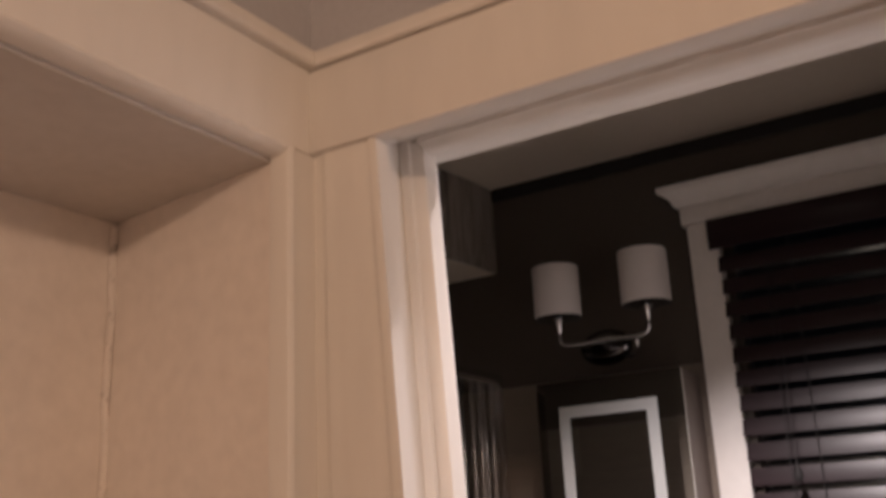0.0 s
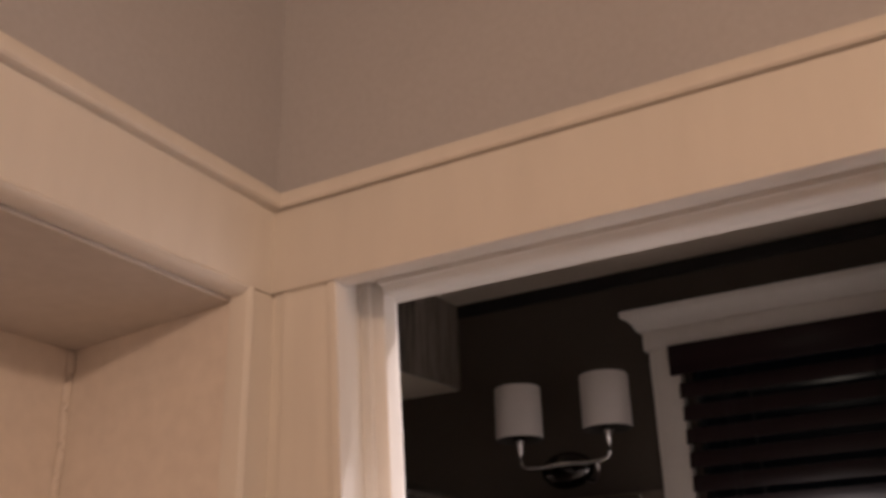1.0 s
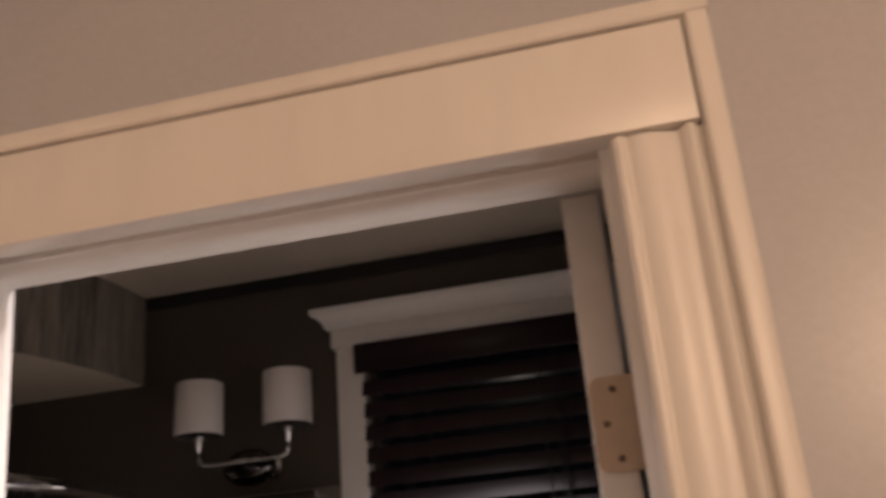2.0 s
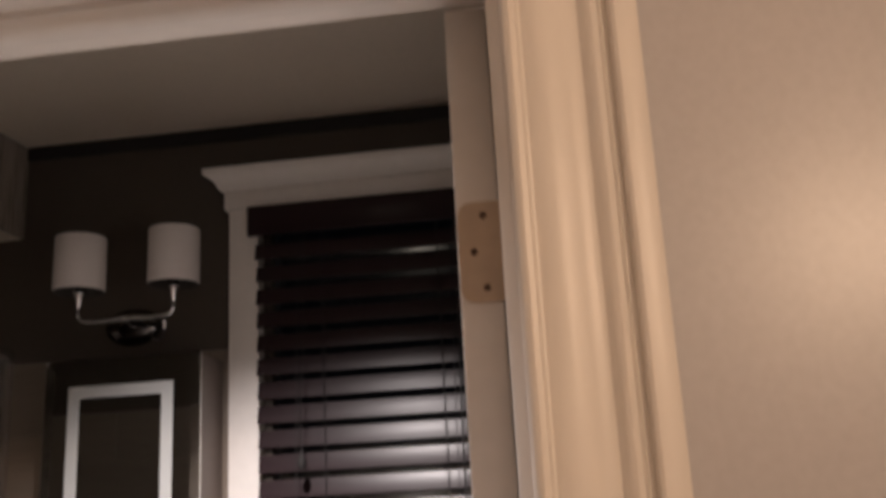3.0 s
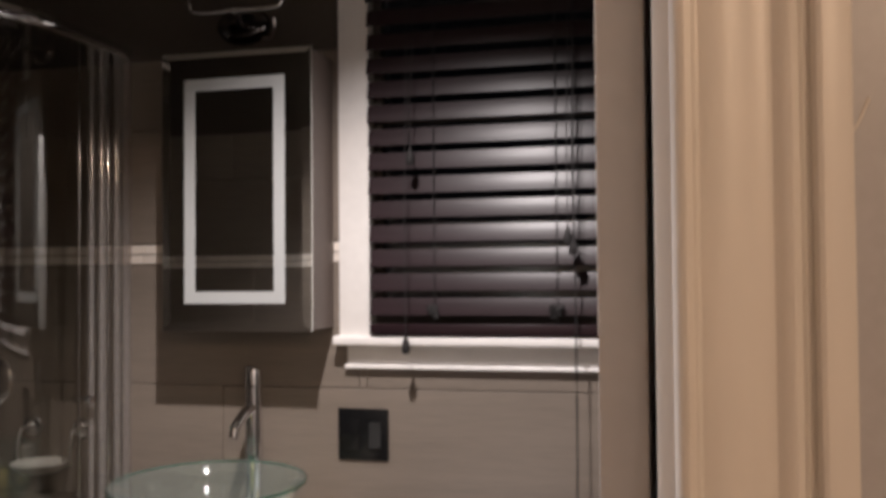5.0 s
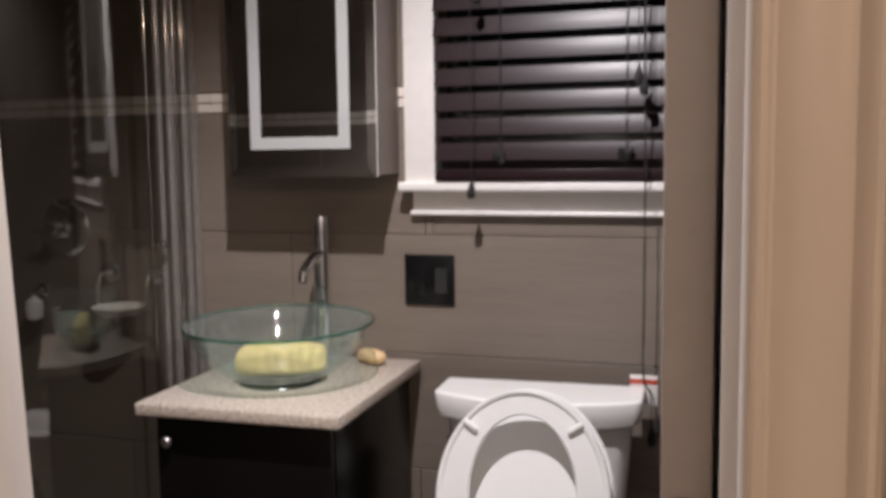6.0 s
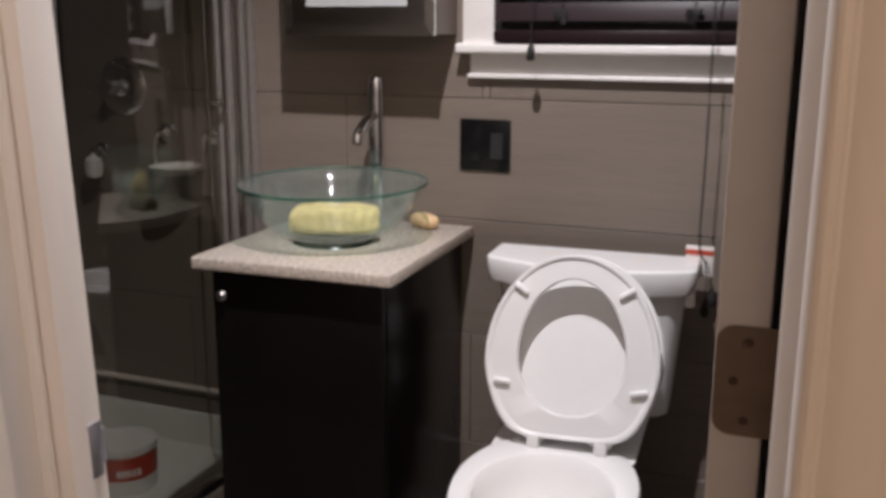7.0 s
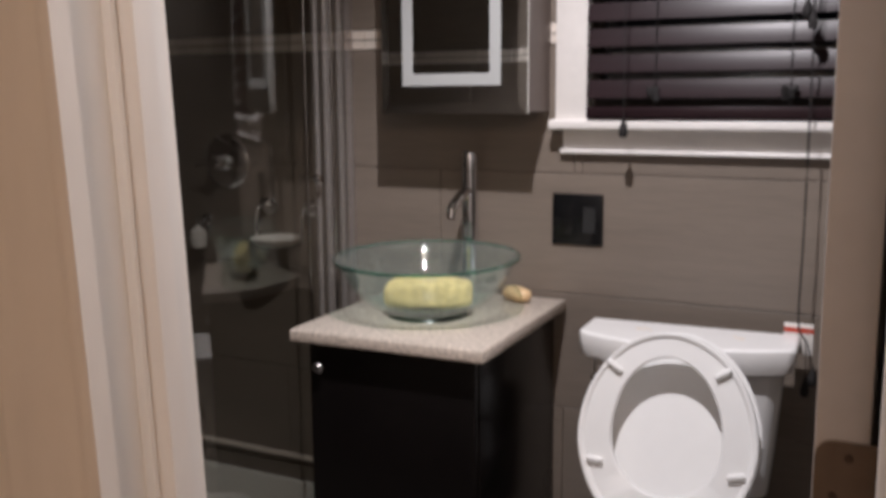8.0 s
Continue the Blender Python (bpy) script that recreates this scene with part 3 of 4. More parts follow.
for p in ((CX0, CY + 0.009, CZ0), (CX1, CY + 0.009, CZ0), (CX1, CY + 0.009, CZ1), (CX0, CY + 0.009, CZ1)):
    dr.verts.new(p)
dr.verts.ensure_lookup_table()
for k in range(4):
    j = (k + 1) % 4
    dr.faces.new([dr.verts[i] for i in (k, j, 4 + j, 4 + k)])
    dr.faces.new([dr.verts[i] for i in (8 + k, 8 + j, j, k)])
dr.faces.new([dr.verts[i] for i in (4, 5, 6, 7)]), dr.faces.new([dr.verts[i] for i in (11, 10, 9, 8)])
mdoor = part("door", dr, M_MIRROR, cabinet, "bevelled mirror door", False)
FX0, FX1, FZ0, FZ1, FW = -0.512, -0.236, 1.360, 1.932, 0.030
fb = merge(box(FX0, FX0 + FW, CY - 0.0012, CY - 0.0004, FZ0, FZ1), box(FX1 - FW, FX1, CY - 0.0012, CY - 0.0004, FZ0, FZ1),
           box(FX0 + FW, FX1 - FW, CY - 0.0012, CY - 0.0004, FZ0, FZ0 + FW), box(FX0 + FW, FX1 - FW, CY - 0.0012, CY - 0.0004, FZ1 - FW, FZ1))
part("frosted_border", fb, M_FROST, mdoor, "frosted white border", False)

# ---- switch plate ----
switch = thing("light_switch", "black two-gang switch plate on the taupe tiles", "switch", (-0.090, FAR, 1.015))
part("plate", box(-0.069, 0.069, -0.007, -0.0005, -0.067, 0.067, 0.003), M_PLASTIC_BLACK, switch)
part("blank", box(-0.054, -0.012, -0.0085, -0.0072, -0.040, 0.040, 0.001), M_PLASTIC_BLACK, switch)
for x in (0.033,):
    part("rocker_frame", box(x - 0.021, x + 0.021, -0.0085, -0.0072, -0.040, 0.040, 0.001), M_PLASTIC_BLACK, switch)
    part("rocker", prism([(-0.0087, -0.033), (-0.0135, -0.033), (-0.0100, 0.0), (-0.0092, 0.033), (-0.0087, 0.033)], x - 0.016, x + 0.016, "x"), M_ROCKER, switch, "dark grey rocker")

# ---- vanity ----
vanity = thing("vanity_cabinet", "black lacquered bathroom vanity cabinet with one door", "cabinet", (-0.095, 1.24, 0.0), 2.0)
part("body", box(-0.457, -0.030, 0.055, 0.560, 0.0, 0.775, 0.002), M_BLACK, vanity)
vd = part("door", box(-0.455, -0.032, 0.034, 0.053, 0.09, 0.768, 0.004), M_BLACK, vanity)
part("knob", lathe([(0.0, 0.022), (0.008, 0.021), (0.0125, 0.016), (0.0125, 0.012), (0.006, 0.008), (0.005, 0.0)], steps=24), M_NICKEL, vd, "round brushed nickel knob").matrix_local = pose(-0.424, 0.0345, 0.713, 90, 0, 0)
counter = thing("countertop", "speckled beige granite counter slab on the black vanity", "counter", (-0.095, 1.24, 0.7755), 2.0)
part("slab", box(-0.487, 0.0, 0.0122, 0.565, 0.0, 0.0275, 0.0015, 2), M_GRANITE, counter)
part("front_edge", box(-0.487, 0.0, 0.0, 0.012, 0.0, 0.0275, 0.0035, 3), M_GRANITE, counter, "rounded polished granite edge")

TOP = 0.8035
bowl = thing("vessel_sink", "clear green-tinted glass vessel sink bowl", "sink", (-0.364, 1.500, TOP))
bowl.matrix_world = pose(-0.364, 1.500, TOP + 0.001, 1.3, 0, 0)
prof_out = [(0.0, 0.0), (0.070, 0.0), (0.104, 0.007), (0.138, 0.023), (0.166, 0.046), (0.188, 0.074), (0.204, 0.103), (0.214, 0.124), (0.228, 0.139)]
prof_in = [(0.225, 0.143), (0.209, 0.130), (0.197, 0.105), (0.181, 0.078), (0.159, 0.052), (0.132, 0.030), (0.101, 0.0165), (0.070, 0.012), (0.0, 0.012)]
# Added disc whose dark tint draws the bowl's contact shadow.
part("contact_disc", lathe([(0.0, 0.0), (0.096, 0.0), (0.100, 0.002), (0.098, 0.0045), (0.0, 0.0045)], steps=48), M_CONTACT_SHADOW, bowl, "dark glass disc standing for the contact shadow")
part("bowl", lathe([(a, z + 0.005) for a, z in prof_out + prof_in], steps=72), M_BOWL, bowl)
part("rim", lathe([(0.2265, 0.1390), (0.2290, 0.1395), (0.2302, 0.1425), (0.2292, 0.1452), (0.2262, 0.1458)], steps=72, closed=True), M_RIM, bowl, "green polished glass rim")
part("drain", lathe([(0.0, 0.0225), (0.016, 0.022), (0.022, 0.0205), (0.023, 0.0185), (0.0, 0.0185)], steps=28), M_CHROME, bowl)

# yellow folded cloth
sponge_bm = box(-0.106, 0.106, -0.048, 0.048, 0.0, 0.066, 0.016, 4)
bmesh.ops.subdivide_edges(sponge_bm, edges=sponge_bm.edges[:], cuts=3, use_grid_fill=True)
for vv in sponge_bm.verts:
    vv.co += 0.006 * noise.noise_vector(vv.co * 22)
    vv.co.z -= 0.004 * (vv.co.x / 0.1) ** 2
    taper = 1.0 - 0.20 * min(1.0, abs(vv.co.x) / 0.106) ** 4
    vv.co.y *= taper
    vv.co.z = 0.033 + (vv.co.z - 0.033) * taper
sponge = tagged(part("sponge", sponge_bm, M_YELLOW), "yellow rectangular sponge lying in the glass bowl", "sponge")
sponge.matrix_world = pose(-0.357, 1.495, TOP + 0.024, 0, 0, 24)
soap_bm = loft([[(r * math.cos(2 * math.pi * k / 20) * 0.025, y * 1.2, 0.020 + r * math.sin(2 * math.pi * k / 20) * 0.020) for k in range(20)] for y, r in ((-0.040, 0.15), (-0.037, 0.55), (-0.028, 0.88), (-0.010, 1.0), (0.010, 0.98), (0.026, 0.84), (0.035, 0.5), (0.038, 0.12))])
soap = tagged(part("soap_bar", soap_bm, M_SOAP), "worn tan bar of soap on the granite", "soap")
soap.matrix_world = pose(-0.224, 1.730, TOP, 0, 0, 63)

faucet = thing("vessel_faucet", "tall chrome single-lever vessel faucet", "faucet", (-0.377, 1.770, TOP))
part("base", lathe([(0.0, 0.0), (0.030, 0.0), (0.030, 0.006), (0.024, 0.012), (0.0, 0.012)], steps=32), M_CHROME, faucet)
part("column", lathe([(0.0, 0.012), (0.0235, 0.012), (0.0230, 0.20), (0.0220, 0.335), (0.0, 0.335)], steps=32), M_CHROME, faucet)
part("cap", lathe([(0.0, 0.337), (0.0225, 0.337), (0.0225, 0.372), (0.020, 0.381), (0.0, 0.383)], steps=32), M_CHROME, faucet)
part("spout", tube(bend([(0, -0.005, 0.285), (-0.004, -0.04, 0.272), (-0.009, -0.078, 0.248), (-0.011, -0.092, 0.234)], 5), 0.0150, 16, 0.0135), M_CHROME, faucet)
part("aerator", tube([(-0.011, -0.088, 0.240), (-0.011, -0.093, 0.216)], 0.0125, 16), M_CHROME, faucet)
part("aerator_screen", tube([(-0.011, -0.0925, 0.2165), (-0.011, -0.0932, 0.2150)], 0.0105, 16), M_DARKHOLE, faucet, "dark aerator screen")
part("lever", tube(bend([(0.002, 0.005, 0.378), (-0.012, 0.012, 0.384), (-0.030, 0.020, 0.382)], 4), 0.0045, 10), M_CHROME, faucet)

# ---- toilet ----
TX, TY = 0.236, 1.720             # the cistern stands clear of the wall
toilet = thing("toilet", "white porcelain toilet with its seat and lid raised", "toilet", (TX, TY, 0.0), 3.6)
toilet.matrix_world = pose(TX, TY, 0.045, 0, 0, 3.6) @ Matrix.Scale(0.9653, 4)


def rounded(w, d0, d1, r, z, n=6, bow=0.0):
    """A rounded rectangle ring from y = -d1 to -d0, its front bowed outwards."""
    pts = []
    for sx, cy, a0, c in ((1, -d0, 0, r * 0.3), (-1, -d0, 90, r * 0.3), (-1, -d1, 180, r), (1, -d1, 270, r)):
        for k in range(n + 1):
            a = radians(a0 + 90 * k / n)
            x, y = sx * (w - c) + c * math.cos(a), cy + (-c if a0 < 180 else c) + c * math.sin(a)
            pts.append((x, y, z))
        if a0 == 180:
            pts += [(-w + r + (2 * w - 2 * r) * k / 8, -d1, z) for k in range(1, 8)]
    return [(x, y - (bow * (1 - (x / w) ** 2) if y < -(d0 + d1) / 2 else 0), z) for x, y, z in pts]


part("tank", loft([rounded(0.200, 0.012, 0.125, 0.035, 0.400, bow=0.045), rounded(0.207, 0.008, 0.128, 0.035, 0.47, bow=0.05), rounded(0.220, 0.006, 0.132, 0.035, 0.64, bow=0.06), rounded(0.224, 0.006, 0.134, 0.035, 0.7045, bow=0.062)]), M_PORCELAIN, toilet)
part("tank_lid", loft([rounded(0.236, 0.001, 0.138, 0.016, 0.705, bow=0.067), rounded(0.244, 0.0, 0.144, 0.018, 0.710, bow=0.069), rounded(0.2495, 0.0, 0.148, 0.018, 0.730, bow=0.070), rounded(0.251, 0.0, 0.150, 0.018, 0.762, bow=0.070), rounded(0.2500, 0.0008, 0.149, 0.018, 0.7665, bow=0.070), rounded(0.2470, 0.003, 0.146, 0.017, 0.7692, bow=0.069), rounded(0.2435, 0.005, 0.1425, 0.016, 0.7697, bow=0.0675), rounded(0.2410, 0.007, 0.140, 0.016, 0.76975, bow=0.067), rounded(0.2300, 0.016, 0.130, 0.016, 0.7698, bow=0.064)]), M_PORCELAIN, toilet)


def oval(w, back, front, z, n=48, square=0.0):
    """An egg-shaped ring: blunt at the back, long at the front."""
    pts = []
    mid = -(back + 0.42 * (front - back))
    for k in range(n):
        a = 2 * math.pi * k / n
        c, s = math.cos(a), math.sin(a)
        y = mid + (s * (mid * -1 - back) if s > 0 else s * (front + mid))
        e = 1.0 - square * max(0, s)
        pts.append((w * math.copysign(abs(c) ** e, c), y, z))
    return pts


# bowl: outside, rolled rim, inside
outer = [oval(0.108, 0.20, 0.63, -0.0464), oval(0.105, 0.20, 0.62, 0.0), oval(0.105, 0.20, 0.60, 0.12), oval(0.125, 0.22, 0.66, 0.22), oval(0.165, 0.28, 0.80, 0.32), oval(0.186, 0.345, 0.875, 0.375, square=0.35), oval(0.190, 0.345, 0.885, 0.395, square=0.35), oval(0.186, 0.350, 0.880, 0.408, square=0.35), oval(0.176, 0.36, 0.868, 0.412, square=0.3)]
inner = [oval(0.146, 0.440, 0.838, 0.411), oval(0.138, 0.448, 0.828, 0.403), oval(0.134, 0.455, 0.822, 0.37), oval(0.120, 0.47, 0.79, 0.31), oval(0.085, 0.50, 0.72, 0.25), oval(0.05, 0.54, 0.66, 0.20)]
part("bowl", loft(outer + inner), M_PORCELAIN, toilet)
part("back_deck", loft([rounded(0.115, 0.03, 0.42, 0.03, 0.30), rounded(0.150, 0.03, 0.42, 0.03, 0.36), rounded(0.160, 0.03, 0.43, 0.03, 0.399), rounded(0.152, 0.035, 0.425, 0.03, 0.404)]), M_PORCELAIN, toilet)


def seat_ring(w_in, w_out, b_in, b_out, f_in, f_out, z0, z1):
    bm = bmesh.new()
    n = 56
    prof = [(0.0, z0 - 0.001), (0.0, z1 - 0.004), (0.12, z1), (0.85, z1 - 0.001), (1.0, z1 - 0.005), (1.0, z0 + 0.003), (0.95, z0), (0.20, z0 + 0.0015), (0.15, z0 - 0.0025), (0.08, z0 - 0.0042), (0.03, z0 - 0.0035)]
    o, i = oval(w_out, b_out, f_out, 0, n, 0.6), oval(w_in, b_in, f_in, 0, n)
    rings = [[bm.verts.new((a[0] + (b[0] - a[0]) * u, a[1] + (b[1] - a[1]) * u, z)) for a, b in zip(o, i)] for u, z in prof]
    for p, q in zip(rings, rings[1:] + rings[:1]):
        for k in range(n):
            bm.faces.new((p[k], p[(k + 1) % n], q[(k + 1) % n], q[k]))
    return bm


# the seat is built lying flat with its hinge at the origin, then swung up past the vertical
HINGE = Matrix.Translation((0.012, -0.408, 0.432))
SWING = HINGE @ pose(0, 0, 0, -105, 0, 0) @ pose(0, 0, 0, 0, 0, -1.5)
seat = part("seat", seat_ring(0.118, 0.192, 0.052, 0.0, 0.350, 0.404, -0.016, 0.004), M_SEAT, toilet, "white plastic seat ring")
seat.matrix_local = SWING
for x, y, turn in ((-0.150, -0.118, 4), (0.150, -0.115, -12), (-0.116, -0.325, 36), (0.116, -0.325, -32)):
    part("bumper", box(-0.019, 0.019, -0.006, 0.006, -0.026, -0.0155, 0.004, 3), M_SEAT, seat).matrix_local = pose(x, y, 0, 0, 0, turn)
lid_rings = [oval(0.192, 0.0, 0.405, 0.0055, 56, 0.6), oval(0.196, -0.002, 0.408, 0.010, 56, 0.6), oval(0.194, 0.0, 0.406, 0.020, 56, 0.6), oval(0.175, 0.02, 0.385, 0.025, 56, 0.3)]
lid = part("lid", loft(lid_rings), M_SEAT, toilet, "raised white lid")
lid.matrix_local = HINGE @ pose(0, 0.014, 0, -111, 0, 0) @ pose(0, 0, 0, 0, 0, -1.5)
for x in (-0.062, 0.086):
    part("seat_hinge", merge(box(x - 0.014, x + 0.014, -0.428, -0.398, 0.410, 0.440, 0.004, 2), tube([(x - 0.022, -0.408, 0.434), (x + 0.022, -0.408, 0.434)], 0.008, 14)), M_SEAT, toilet)
part("flush_lever", merge(tube([(-0.19, -0.19, 0.675), (-0.19, -0.215, 0.675)], 0.010, 14), tube(bend([(-0.19, -0.214, 0.675), (-0.16, -0.219, 0.672), (-0.13, -0.217, 0.668)], 4), 0.006, 10)), M_CHROME, toilet)

for x, y, turn in ((-0.105, -0.075, 20), (0.120, -0.085, -35)):
    part("smudge", tube(bend([(-0.014, 0.004, 0), (-0.004, -0.004, 0), (0.006, 0.003, 0), (0.013, -0.002, 0)], 4), 0.0012, 6), M_SOAP, toilet, "faint tan smudge").matrix_local = pose(x, y, 0.7699, 0, 0, turn) @ Matrix.Diagonal((1.3, 1.3, 0.5, 1))

# ---- shower ----
SR, SCX, SCY = 0.74, -1.50, 1.56       # curve of the enclosure
def curve(r, y_end=FAR, n=26, x_end=X0):
    """Plan of the enclosure's front: along the window wall end, round the bend, to the side wall."""
    pts = [(SCX + r, y_end)]
    pts += [(SCX + r * math.cos(radians(-90 * k / n)), SCY + r * math.sin(radians(-90 * k / n))) for k in range(n + 1)]
    return pts + [(x_end, SCY - r)]


def curved_wall(r0, r1, z0, z1, y_end=FAR, x_end=X0):
    a, b = curve(r0, y_end, x_end=x_end), curve(r1, y_end, x_end=x_end)
    return prism(a + b[::-1], z0, z1)


def bulk_curve(r, n=26):
    """Plan of the bulkhead's face: a quarter ellipse that leaves the window wall squarely."""
    return [(SCX + r * math.cos(radians(90 * k / n)), FAR - (r + 0.26) * math.sin(radians(90 * k / n))) for k in range(n + 1)] + [(X0, FAR - r - 0.26)]


bulk = thing("bulkhead", "curved bulkhead over the shower faced with streaked tiles", "bulkhead", kind="structure")
part("core", prism(bulk_curve(SR - 0.010) + [(X0, FAR)], 2.386, CEIL - 0.0005), M_CEIL, bulk, "pale painted underside")
a, b = bulk_curve(SR - 0.0095), bulk_curve(SR)
for k in range(len(a) - 1):
    g = 0.0012
    ux, uy = b[k + 1][0] - b[k][0], b[k + 1][1] - b[k][1]
    ln = math.hypot(ux, uy)
    steps = max(1, round(ln / 0.10))
    for s in range(steps):
        t0, t1 = s / steps + g / ln, (s + 1) / steps - g / ln
        cut = lambda p, q, t: (p[0] + (q[0] - p[0]) * t, p[1] + (q[1] - p[1]) * t)
        part("tile", prism([cut(a[k], a[k + 1], t0), cut(b[k], b[k + 1], t0), cut(b[k], b[k + 1], t1), cut(a[k], a[k + 1], t1)], 2.388, CEIL - 0.001), M_TILE_DARK, bulk, "", False)

shower = thing("shower_enclosure", "curved clear glass shower enclosure with chrome rails", "shower")
part("glass", curved_wall(SR - 0.028, SR - 0.022, 0.075, 2.035, FAR - 0.022, X0 + 0.01), M_SHOWER, shower)
part("top_rail", tube([(x, y, 2.056) for x, y in curve(SR - 0.025, FAR - 0.001, x_end=X0 + 0.001)], 0.0195, 16), M_CHROME, shower)
part("bottom_rail", curved_wall(SR - 0.036, SR - 0.014, 0.056, 0.0745, FAR - 0.001, X0 + 0.001), M_CHROME, shower)
part("seal", curved_wall(SR - 0.012, SR - 0.004, 0.056, 0.074, FAR - 0.001, X0 + 0.001), M_SEAL, shower, "black rubber seal")
part("wall_channel", box(SCX + SR - 0.042, SCX + SR - 0.008, FAR - 0.021, FAR - 0.0005, 0.075, 2.036, 0.003), M_SEALSTRIP, shower)
for gy, rad, mt in ((FAR - 0.050, 0.012, M_SEALSTRIP), (FAR - 0.088, 0.004, M_CHROME), (FAR - 0.118, 0.013, M_SEALSTRIP), (FAR - 0.165, 0.009, M_SEALSTRIP), (FAR - 0.215, 0.003, M_CHROME)):
    gx = SCX + SR - 0.025
    part("edge_strip", tube([(gx, gy, 0.075), (gx, gy, 2.036)], rad, 12), mt, shower, "slim upright glass edge strip")
part("door_knob", lathe([(0.0, 0.03), (0.010, 0.03), (0.013, 0.024), (0.008, 0.012), (0.006, 0.0)], steps=20), M_CHROME, shower).matrix_local = pose(SCX + SR - 0.021, SCY + 0.06, 1.115, 0, 90, 0)
tray = thing("shower_tray", "grey acrylic quadrant shower tray with a raised edge", "shower tray")
part("basin", prism(curve(SR - 0.05, FAR - 0.02, x_end=X0 + 0.02) + [(X0 + 0.02, FAR - 0.02)], 0.0, 0.030), M_TRAY, tray)
part("rim", curved_wall(SR - 0.05, SR + 0.01, 0.0, 0.0555, FAR - 0.001, X0 + 0.001), M_TRAY, tray)
part("upstand", merge(box(X0 + 0.001, SCX + SR - 0.05, FAR - 0.020, FAR - 0.001, 0.0, 0.135, 0.003), box(X0 + 0.001, X0 + 0.020, SCY - SR + 0.05, FAR - 0.0205, 0.0, 0.135, 0.003)), M_TRAY, tray)
part("drain", lathe([(0.0, 0.033), (0.04, 0.0325), (0.045, 0.0305), (0.0, 0.0305)], (-1.30, 1.40, 0), 28), M_CHROME, tray)
structure("shower_ledge", box(X0 + 0.001, SCX + SR - 0.05, FAR - 0.016, FAR - 0.0005, 0.208, 0.222, 0.003), M_STRIP, "narrow pale tile ledge round the shower", "trim")

valve = thing("shower_valve", "round chrome shower valve with a lever handle", "shower valve", (-1.240, FAR, 1.137))
part("escutcheon", lathe([(0.0, 0.016), (0.055, 0.014), (0.078, 0.008), (0.086, 0.0)], steps=48), M_CHROME, valve).matrix_local = pose(0, -0.0005, 0, 90, 0, 0)
part("handle_hub", lathe([(0.0, 0.075), (0.018, 0.073), (0.024, 0.060), (0.027, 0.018), (0.030, 0.015)], steps=32), M_CHROME, valve).matrix_local = pose(0, 0, 0, 90, 0, 0)
part("lever", tube(bend([(0, -0.062, 0), (-0.03, -0.066, -0.006), (-0.075, -0.060, -0.014)], 5), 0.008, 12, 0.005), M_CHROME, valve)

dish = thing("soap_dish_holder", "chrome wall soap dish holder with a white dish", "soap dish", (-1.002, FAR, 1.008))
for x in (-0.082, 0.082):
    part("rosette", lathe([(0.0, 0.03), (0.011, 0.029), (0.014, 0.020), (0.012, 0.012), (0.027, 0.007), (0.030, 0.0)], steps=28), M_SATIN, dish).matrix_local = pose(x, -0.0005, 0, 90, 0, 0)
    part("arm", tube(bend([(x, -0.022, 0.0), (x, -0.05, -0.004), (x * 1.02, -0.062, -0.04), (x * 1.0, -0.065, -0.095)], 6), 0.0046, 10), M_SATIN, dish)
part("dish", lathe([(0.0, -0.012), (0.05, -0.012), (0.070, 0.0), (0.078, 0.012), (0.075, 0.013), (0.066, 0.003), (0.048, -0.006), (0.0, -0.006)], (0, -0.078, -0.098), 40), M_PAPER, dish, "white ceramic dish")
hook = thing("shower_hook", "small chrome wall hook with a white scrubber", "wall hook", (-1.330, FAR, 0.945))
part("rosette", lathe([(0.0, 0.03), (0.010, 0.028), (0.012, 0.012), (0.022, 0.006), (0.024, 0.0)], steps=24), M_CHROME, hook).matrix_local = pose(0, -0.0005, 0, 90, 0, 0)
part("prong", tube(bend([(0, -0.025, 0), (0, -0.045, -0.005), (0, -0.050, 0.014)], 5), 0.004, 10), M_CHROME, hook)
part("scrubber", lathe([(0.0, -0.085), (0.022, -0.078), (0.028, -0.05), (0.024, -0.025), (0.006, -0.012), (0.0, -0.006)], (0, -0.045, 0), 24), M_PAPER, hook, "white scrubber")

tub = thing("paint_tub", "white plastic tub with a red printed label and lid", "tub", (-1.055, 1.505, 0.0305))
part("body", lathe([(0.0, 0.0), (0.082, 0.0), (0.085, 0.003), (0.088, 0.118), (0.0, 0.118)], steps=44), M_PAPER, tub)
part("label_band", lathe([(0.0862, 0.045), (0.0884, 0.112), (0.0892, 0.112), (0.0872, 0.045)], steps=44, closed=True), M_RED, tub, "red label band")
part("lid", lathe([(0.0, 0.131), (0.080, 0.131), (0.083, 0.135), (0.0905, 0.135), (0.0915, 0.1185), (0.0, 0.1185)], steps=44), M_PAPER, tub)
for k in range(5):
    aa = radians(-62 + 9 * k)
    part("label_mark", box(-0.005, 0.005, -0.0006, 0.0006, -0.010, 0.010), M_PAPER, tub, "pale printing bar", False).matrix_local = pose(0.0893 * math.cos(aa), 0.0893 * math.sin(aa), 0.068, 0, 0, -62 + 9 * k + 90)

# ---- dark strip along the top of the window wall, under the bathroom ceiling ----
structure("trim", box(SCX + SR, X1, FAR - 0.012, FAR - 0.0005, CEIL - 0.042, CEIL - 0.0005, 0.003), M_SEAL, "narrow black strip under the ceiling", "trim")

# ---- tiles, last ----
tile_cache = {}


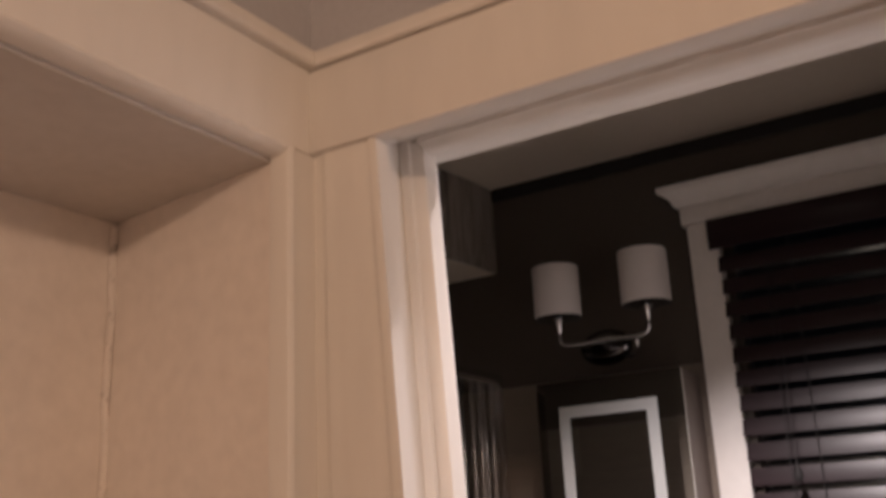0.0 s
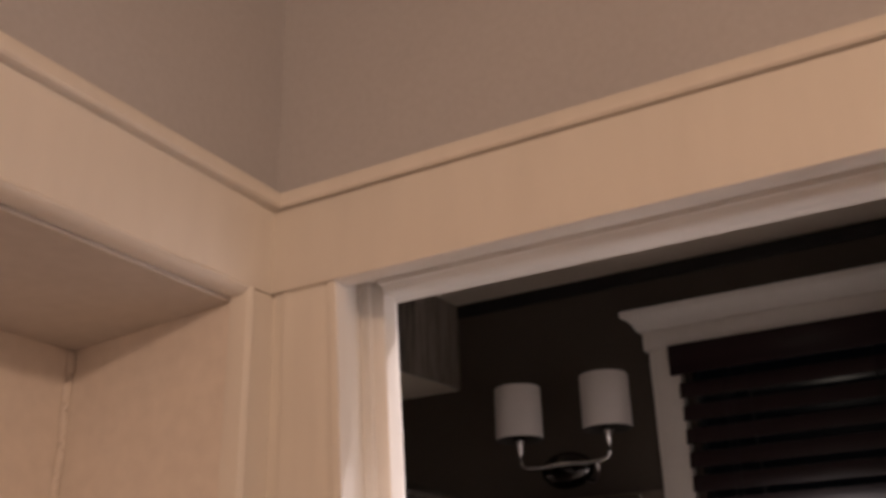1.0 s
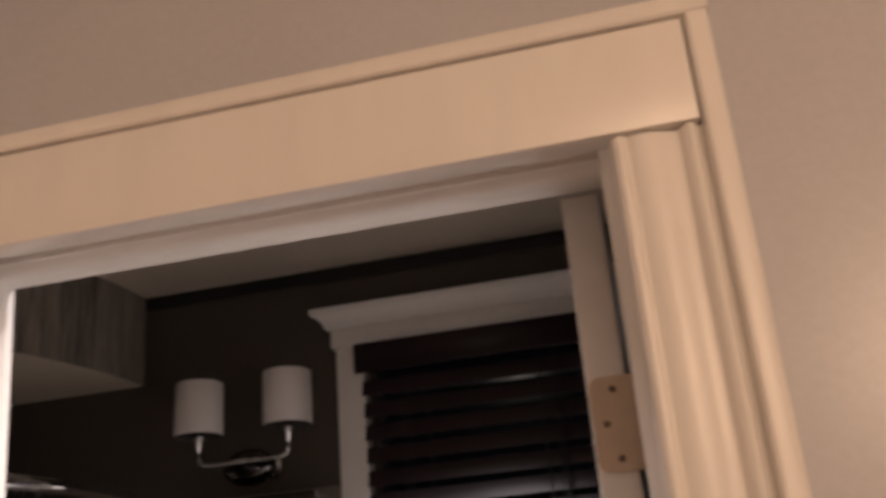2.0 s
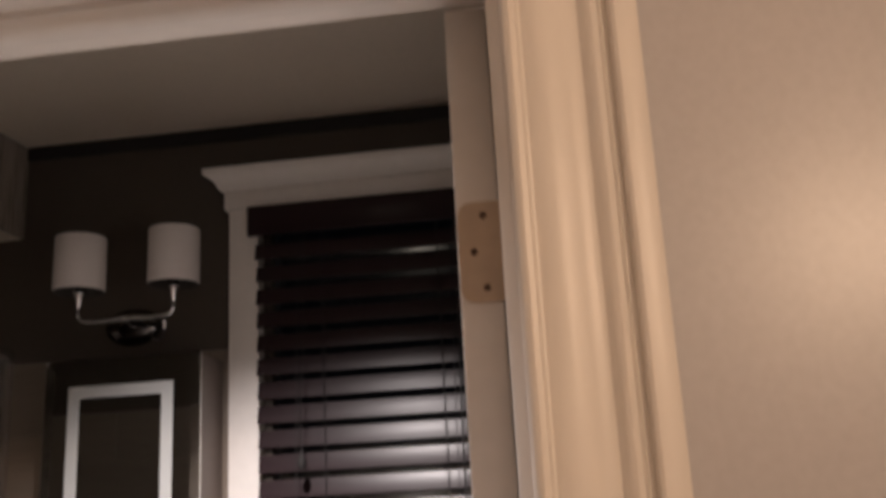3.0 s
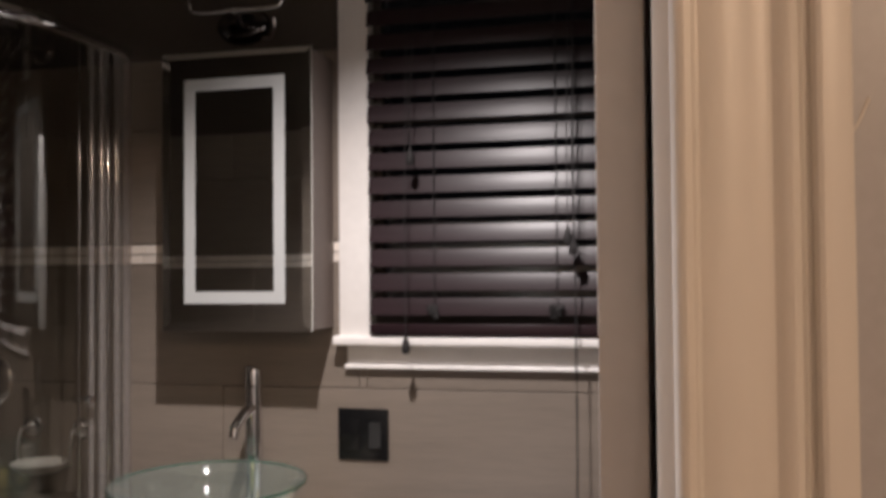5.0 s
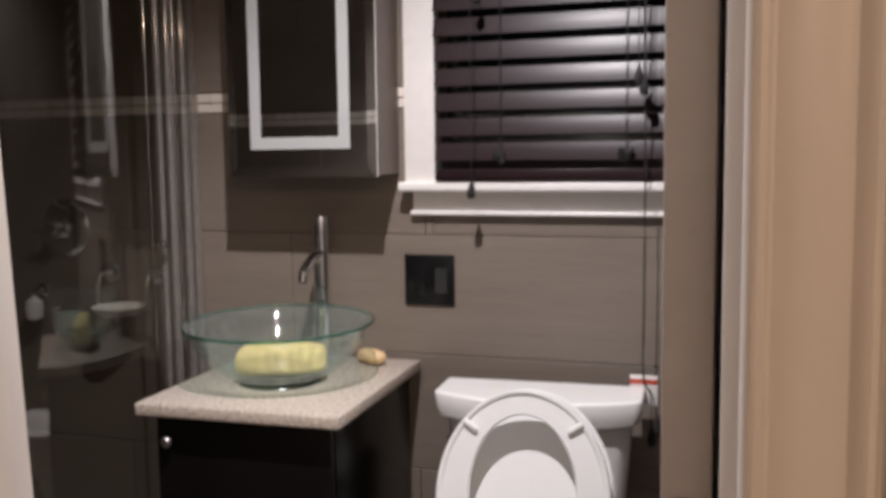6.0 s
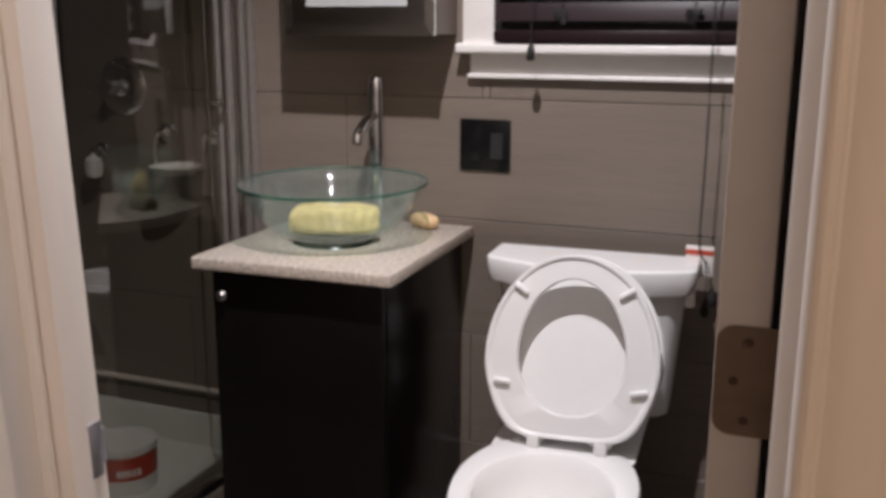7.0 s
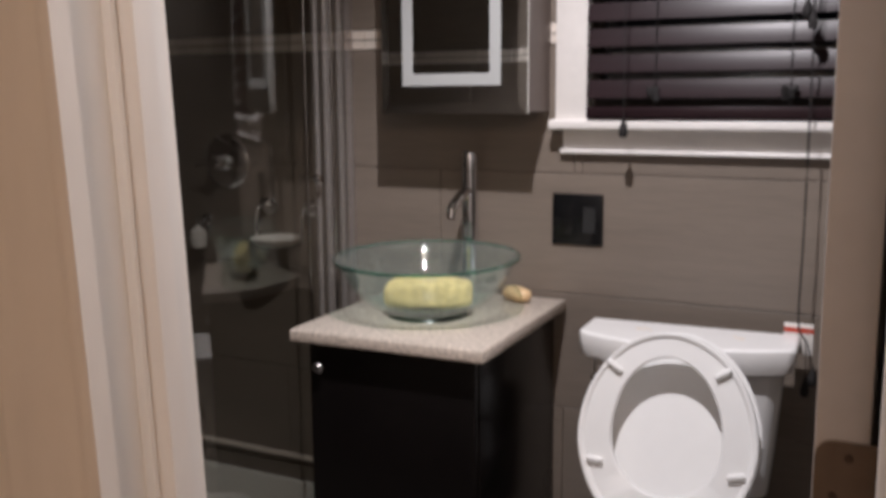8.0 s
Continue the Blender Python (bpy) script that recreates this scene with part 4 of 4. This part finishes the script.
def tile_object(parent, mat, w, h, m, name="tile"):
    key = (round(w, 3), round(h, 3), mat.name)
    if key not in tile_cache:
        tile_cache[key] = finish(box(0, w, -0.0085, 0.0, 0, h, 0.0012, 1), name, mat)
    o = new(name, tile_cache[key])
    o.parent = parent
    o.matrix_local = m


def clip(x0, x1, z0, z1, hole):
    """A rectangle less a hole, as rectangles."""
    a0, a1, c0, c1 = hole
    if x1 <= a0 or x0 >= a1 or z1 <= c0 or z0 >= c1:
        return [(x0, x1, z0, z1)]
    out = []
    if x0 < a0:
        out.append((x0, a0, z0, z1))
    if x1 > a1:
        out.append((a1, x1, z0, z1))
    m0, m1 = max(x0, a0), min(x1, a1)
    if z0 < c0:
        out.append((m0, m1, z0, c0))
    if z1 > c1:
        out.append((m0, m1, c1, z1))
    return out


COURSES = [(0.0, 0.187), (0.187, 0.503), (0.503, 0.818), (0.818, 1.134), (1.134, 1.463), (1.519, 1.835), (1.835, PAINT)]
G = 0.001
SHIFT = [-0.70, -0.124, -0.40, -0.491, -0.10, -0.42, -0.20]
LONG = [0.91, 0.91, 1.22, 1.22, 0.91, 0.91, 0.91]   # tile lengths, course by course


def tile_wall(parent, u0, u1, place, hole, mat):
    for (z0, z1), start, size in zip(COURSES, SHIFT, LONG):
        x = start - size * math.ceil((start - u0) / size)
        while x < u1:
            a, b = max(x, u0), min(x + size, u1)
            if b - a > 0.02:
                for p0, p1, r0, r1 in clip(a, b, z0, z1, hole):
                    if p1 - p0 > 0.01 and r1 - r0 > 0.01:
                        tile_object(parent, mat, p1 - p0 - 2 * G, r1 - r0 - 2 * G, place(p0 + G, r0 + G))
            x += size
    x = u0
    while x < u1 - 0.01:
        w = min(0.0495, u1 - x)
        for z in (1.464, 1.4915):
            for p0, p1, r0, r1 in clip(x, x + w, z, z + 0.0265, hole):
                if p1 - p0 > 0.006:
                    tile_object(parent, M_STRIP, p1 - p0 - 0.002, r1 - r0 - 0.002, place(p0 + 0.001, r0 + 0.001), "border_tile")
        x += 0.0495


tile_wall(wall_north, X0, X1, lambda u, z: pose(u, FAR + 0.0085, z), (WX0, WX1, WZ0, 9.0), M_TILE)
tile_wall(wall_west, 0.2, FAR - 0.002, lambda u, z: pose(X0 - 0.0085, u, z, 0, 0, 90), (9, 9.1, 9, 9.1), M_TILE)
tile_wall(wall_inner, X0, 0.0, lambda u, z: pose(u, 0.180, z) @ pose(0, 0.0085, 0), (9, 9.1, 9, 9.1), M_TILE)
for i in range(8):
    for j in range(6):
        x0, y0 = X0 + i * 0.309, 0.172 + j * 0.309
        w, d = min(0.305, X1 - x0), min(0.305, FAR - y0)
        key = (round(w, 3), round(d, 3), "floor")
        if key not in tile_cache:
            tile_cache[key] = finish(box(0, w, 0, d, -0.008, 0, 0.001, 1), "tile", M_FLOOR)
        o = new("tile", tile_cache[key])
        o.parent = floor
        o.matrix_local = pose(x0, y0, 0.0)
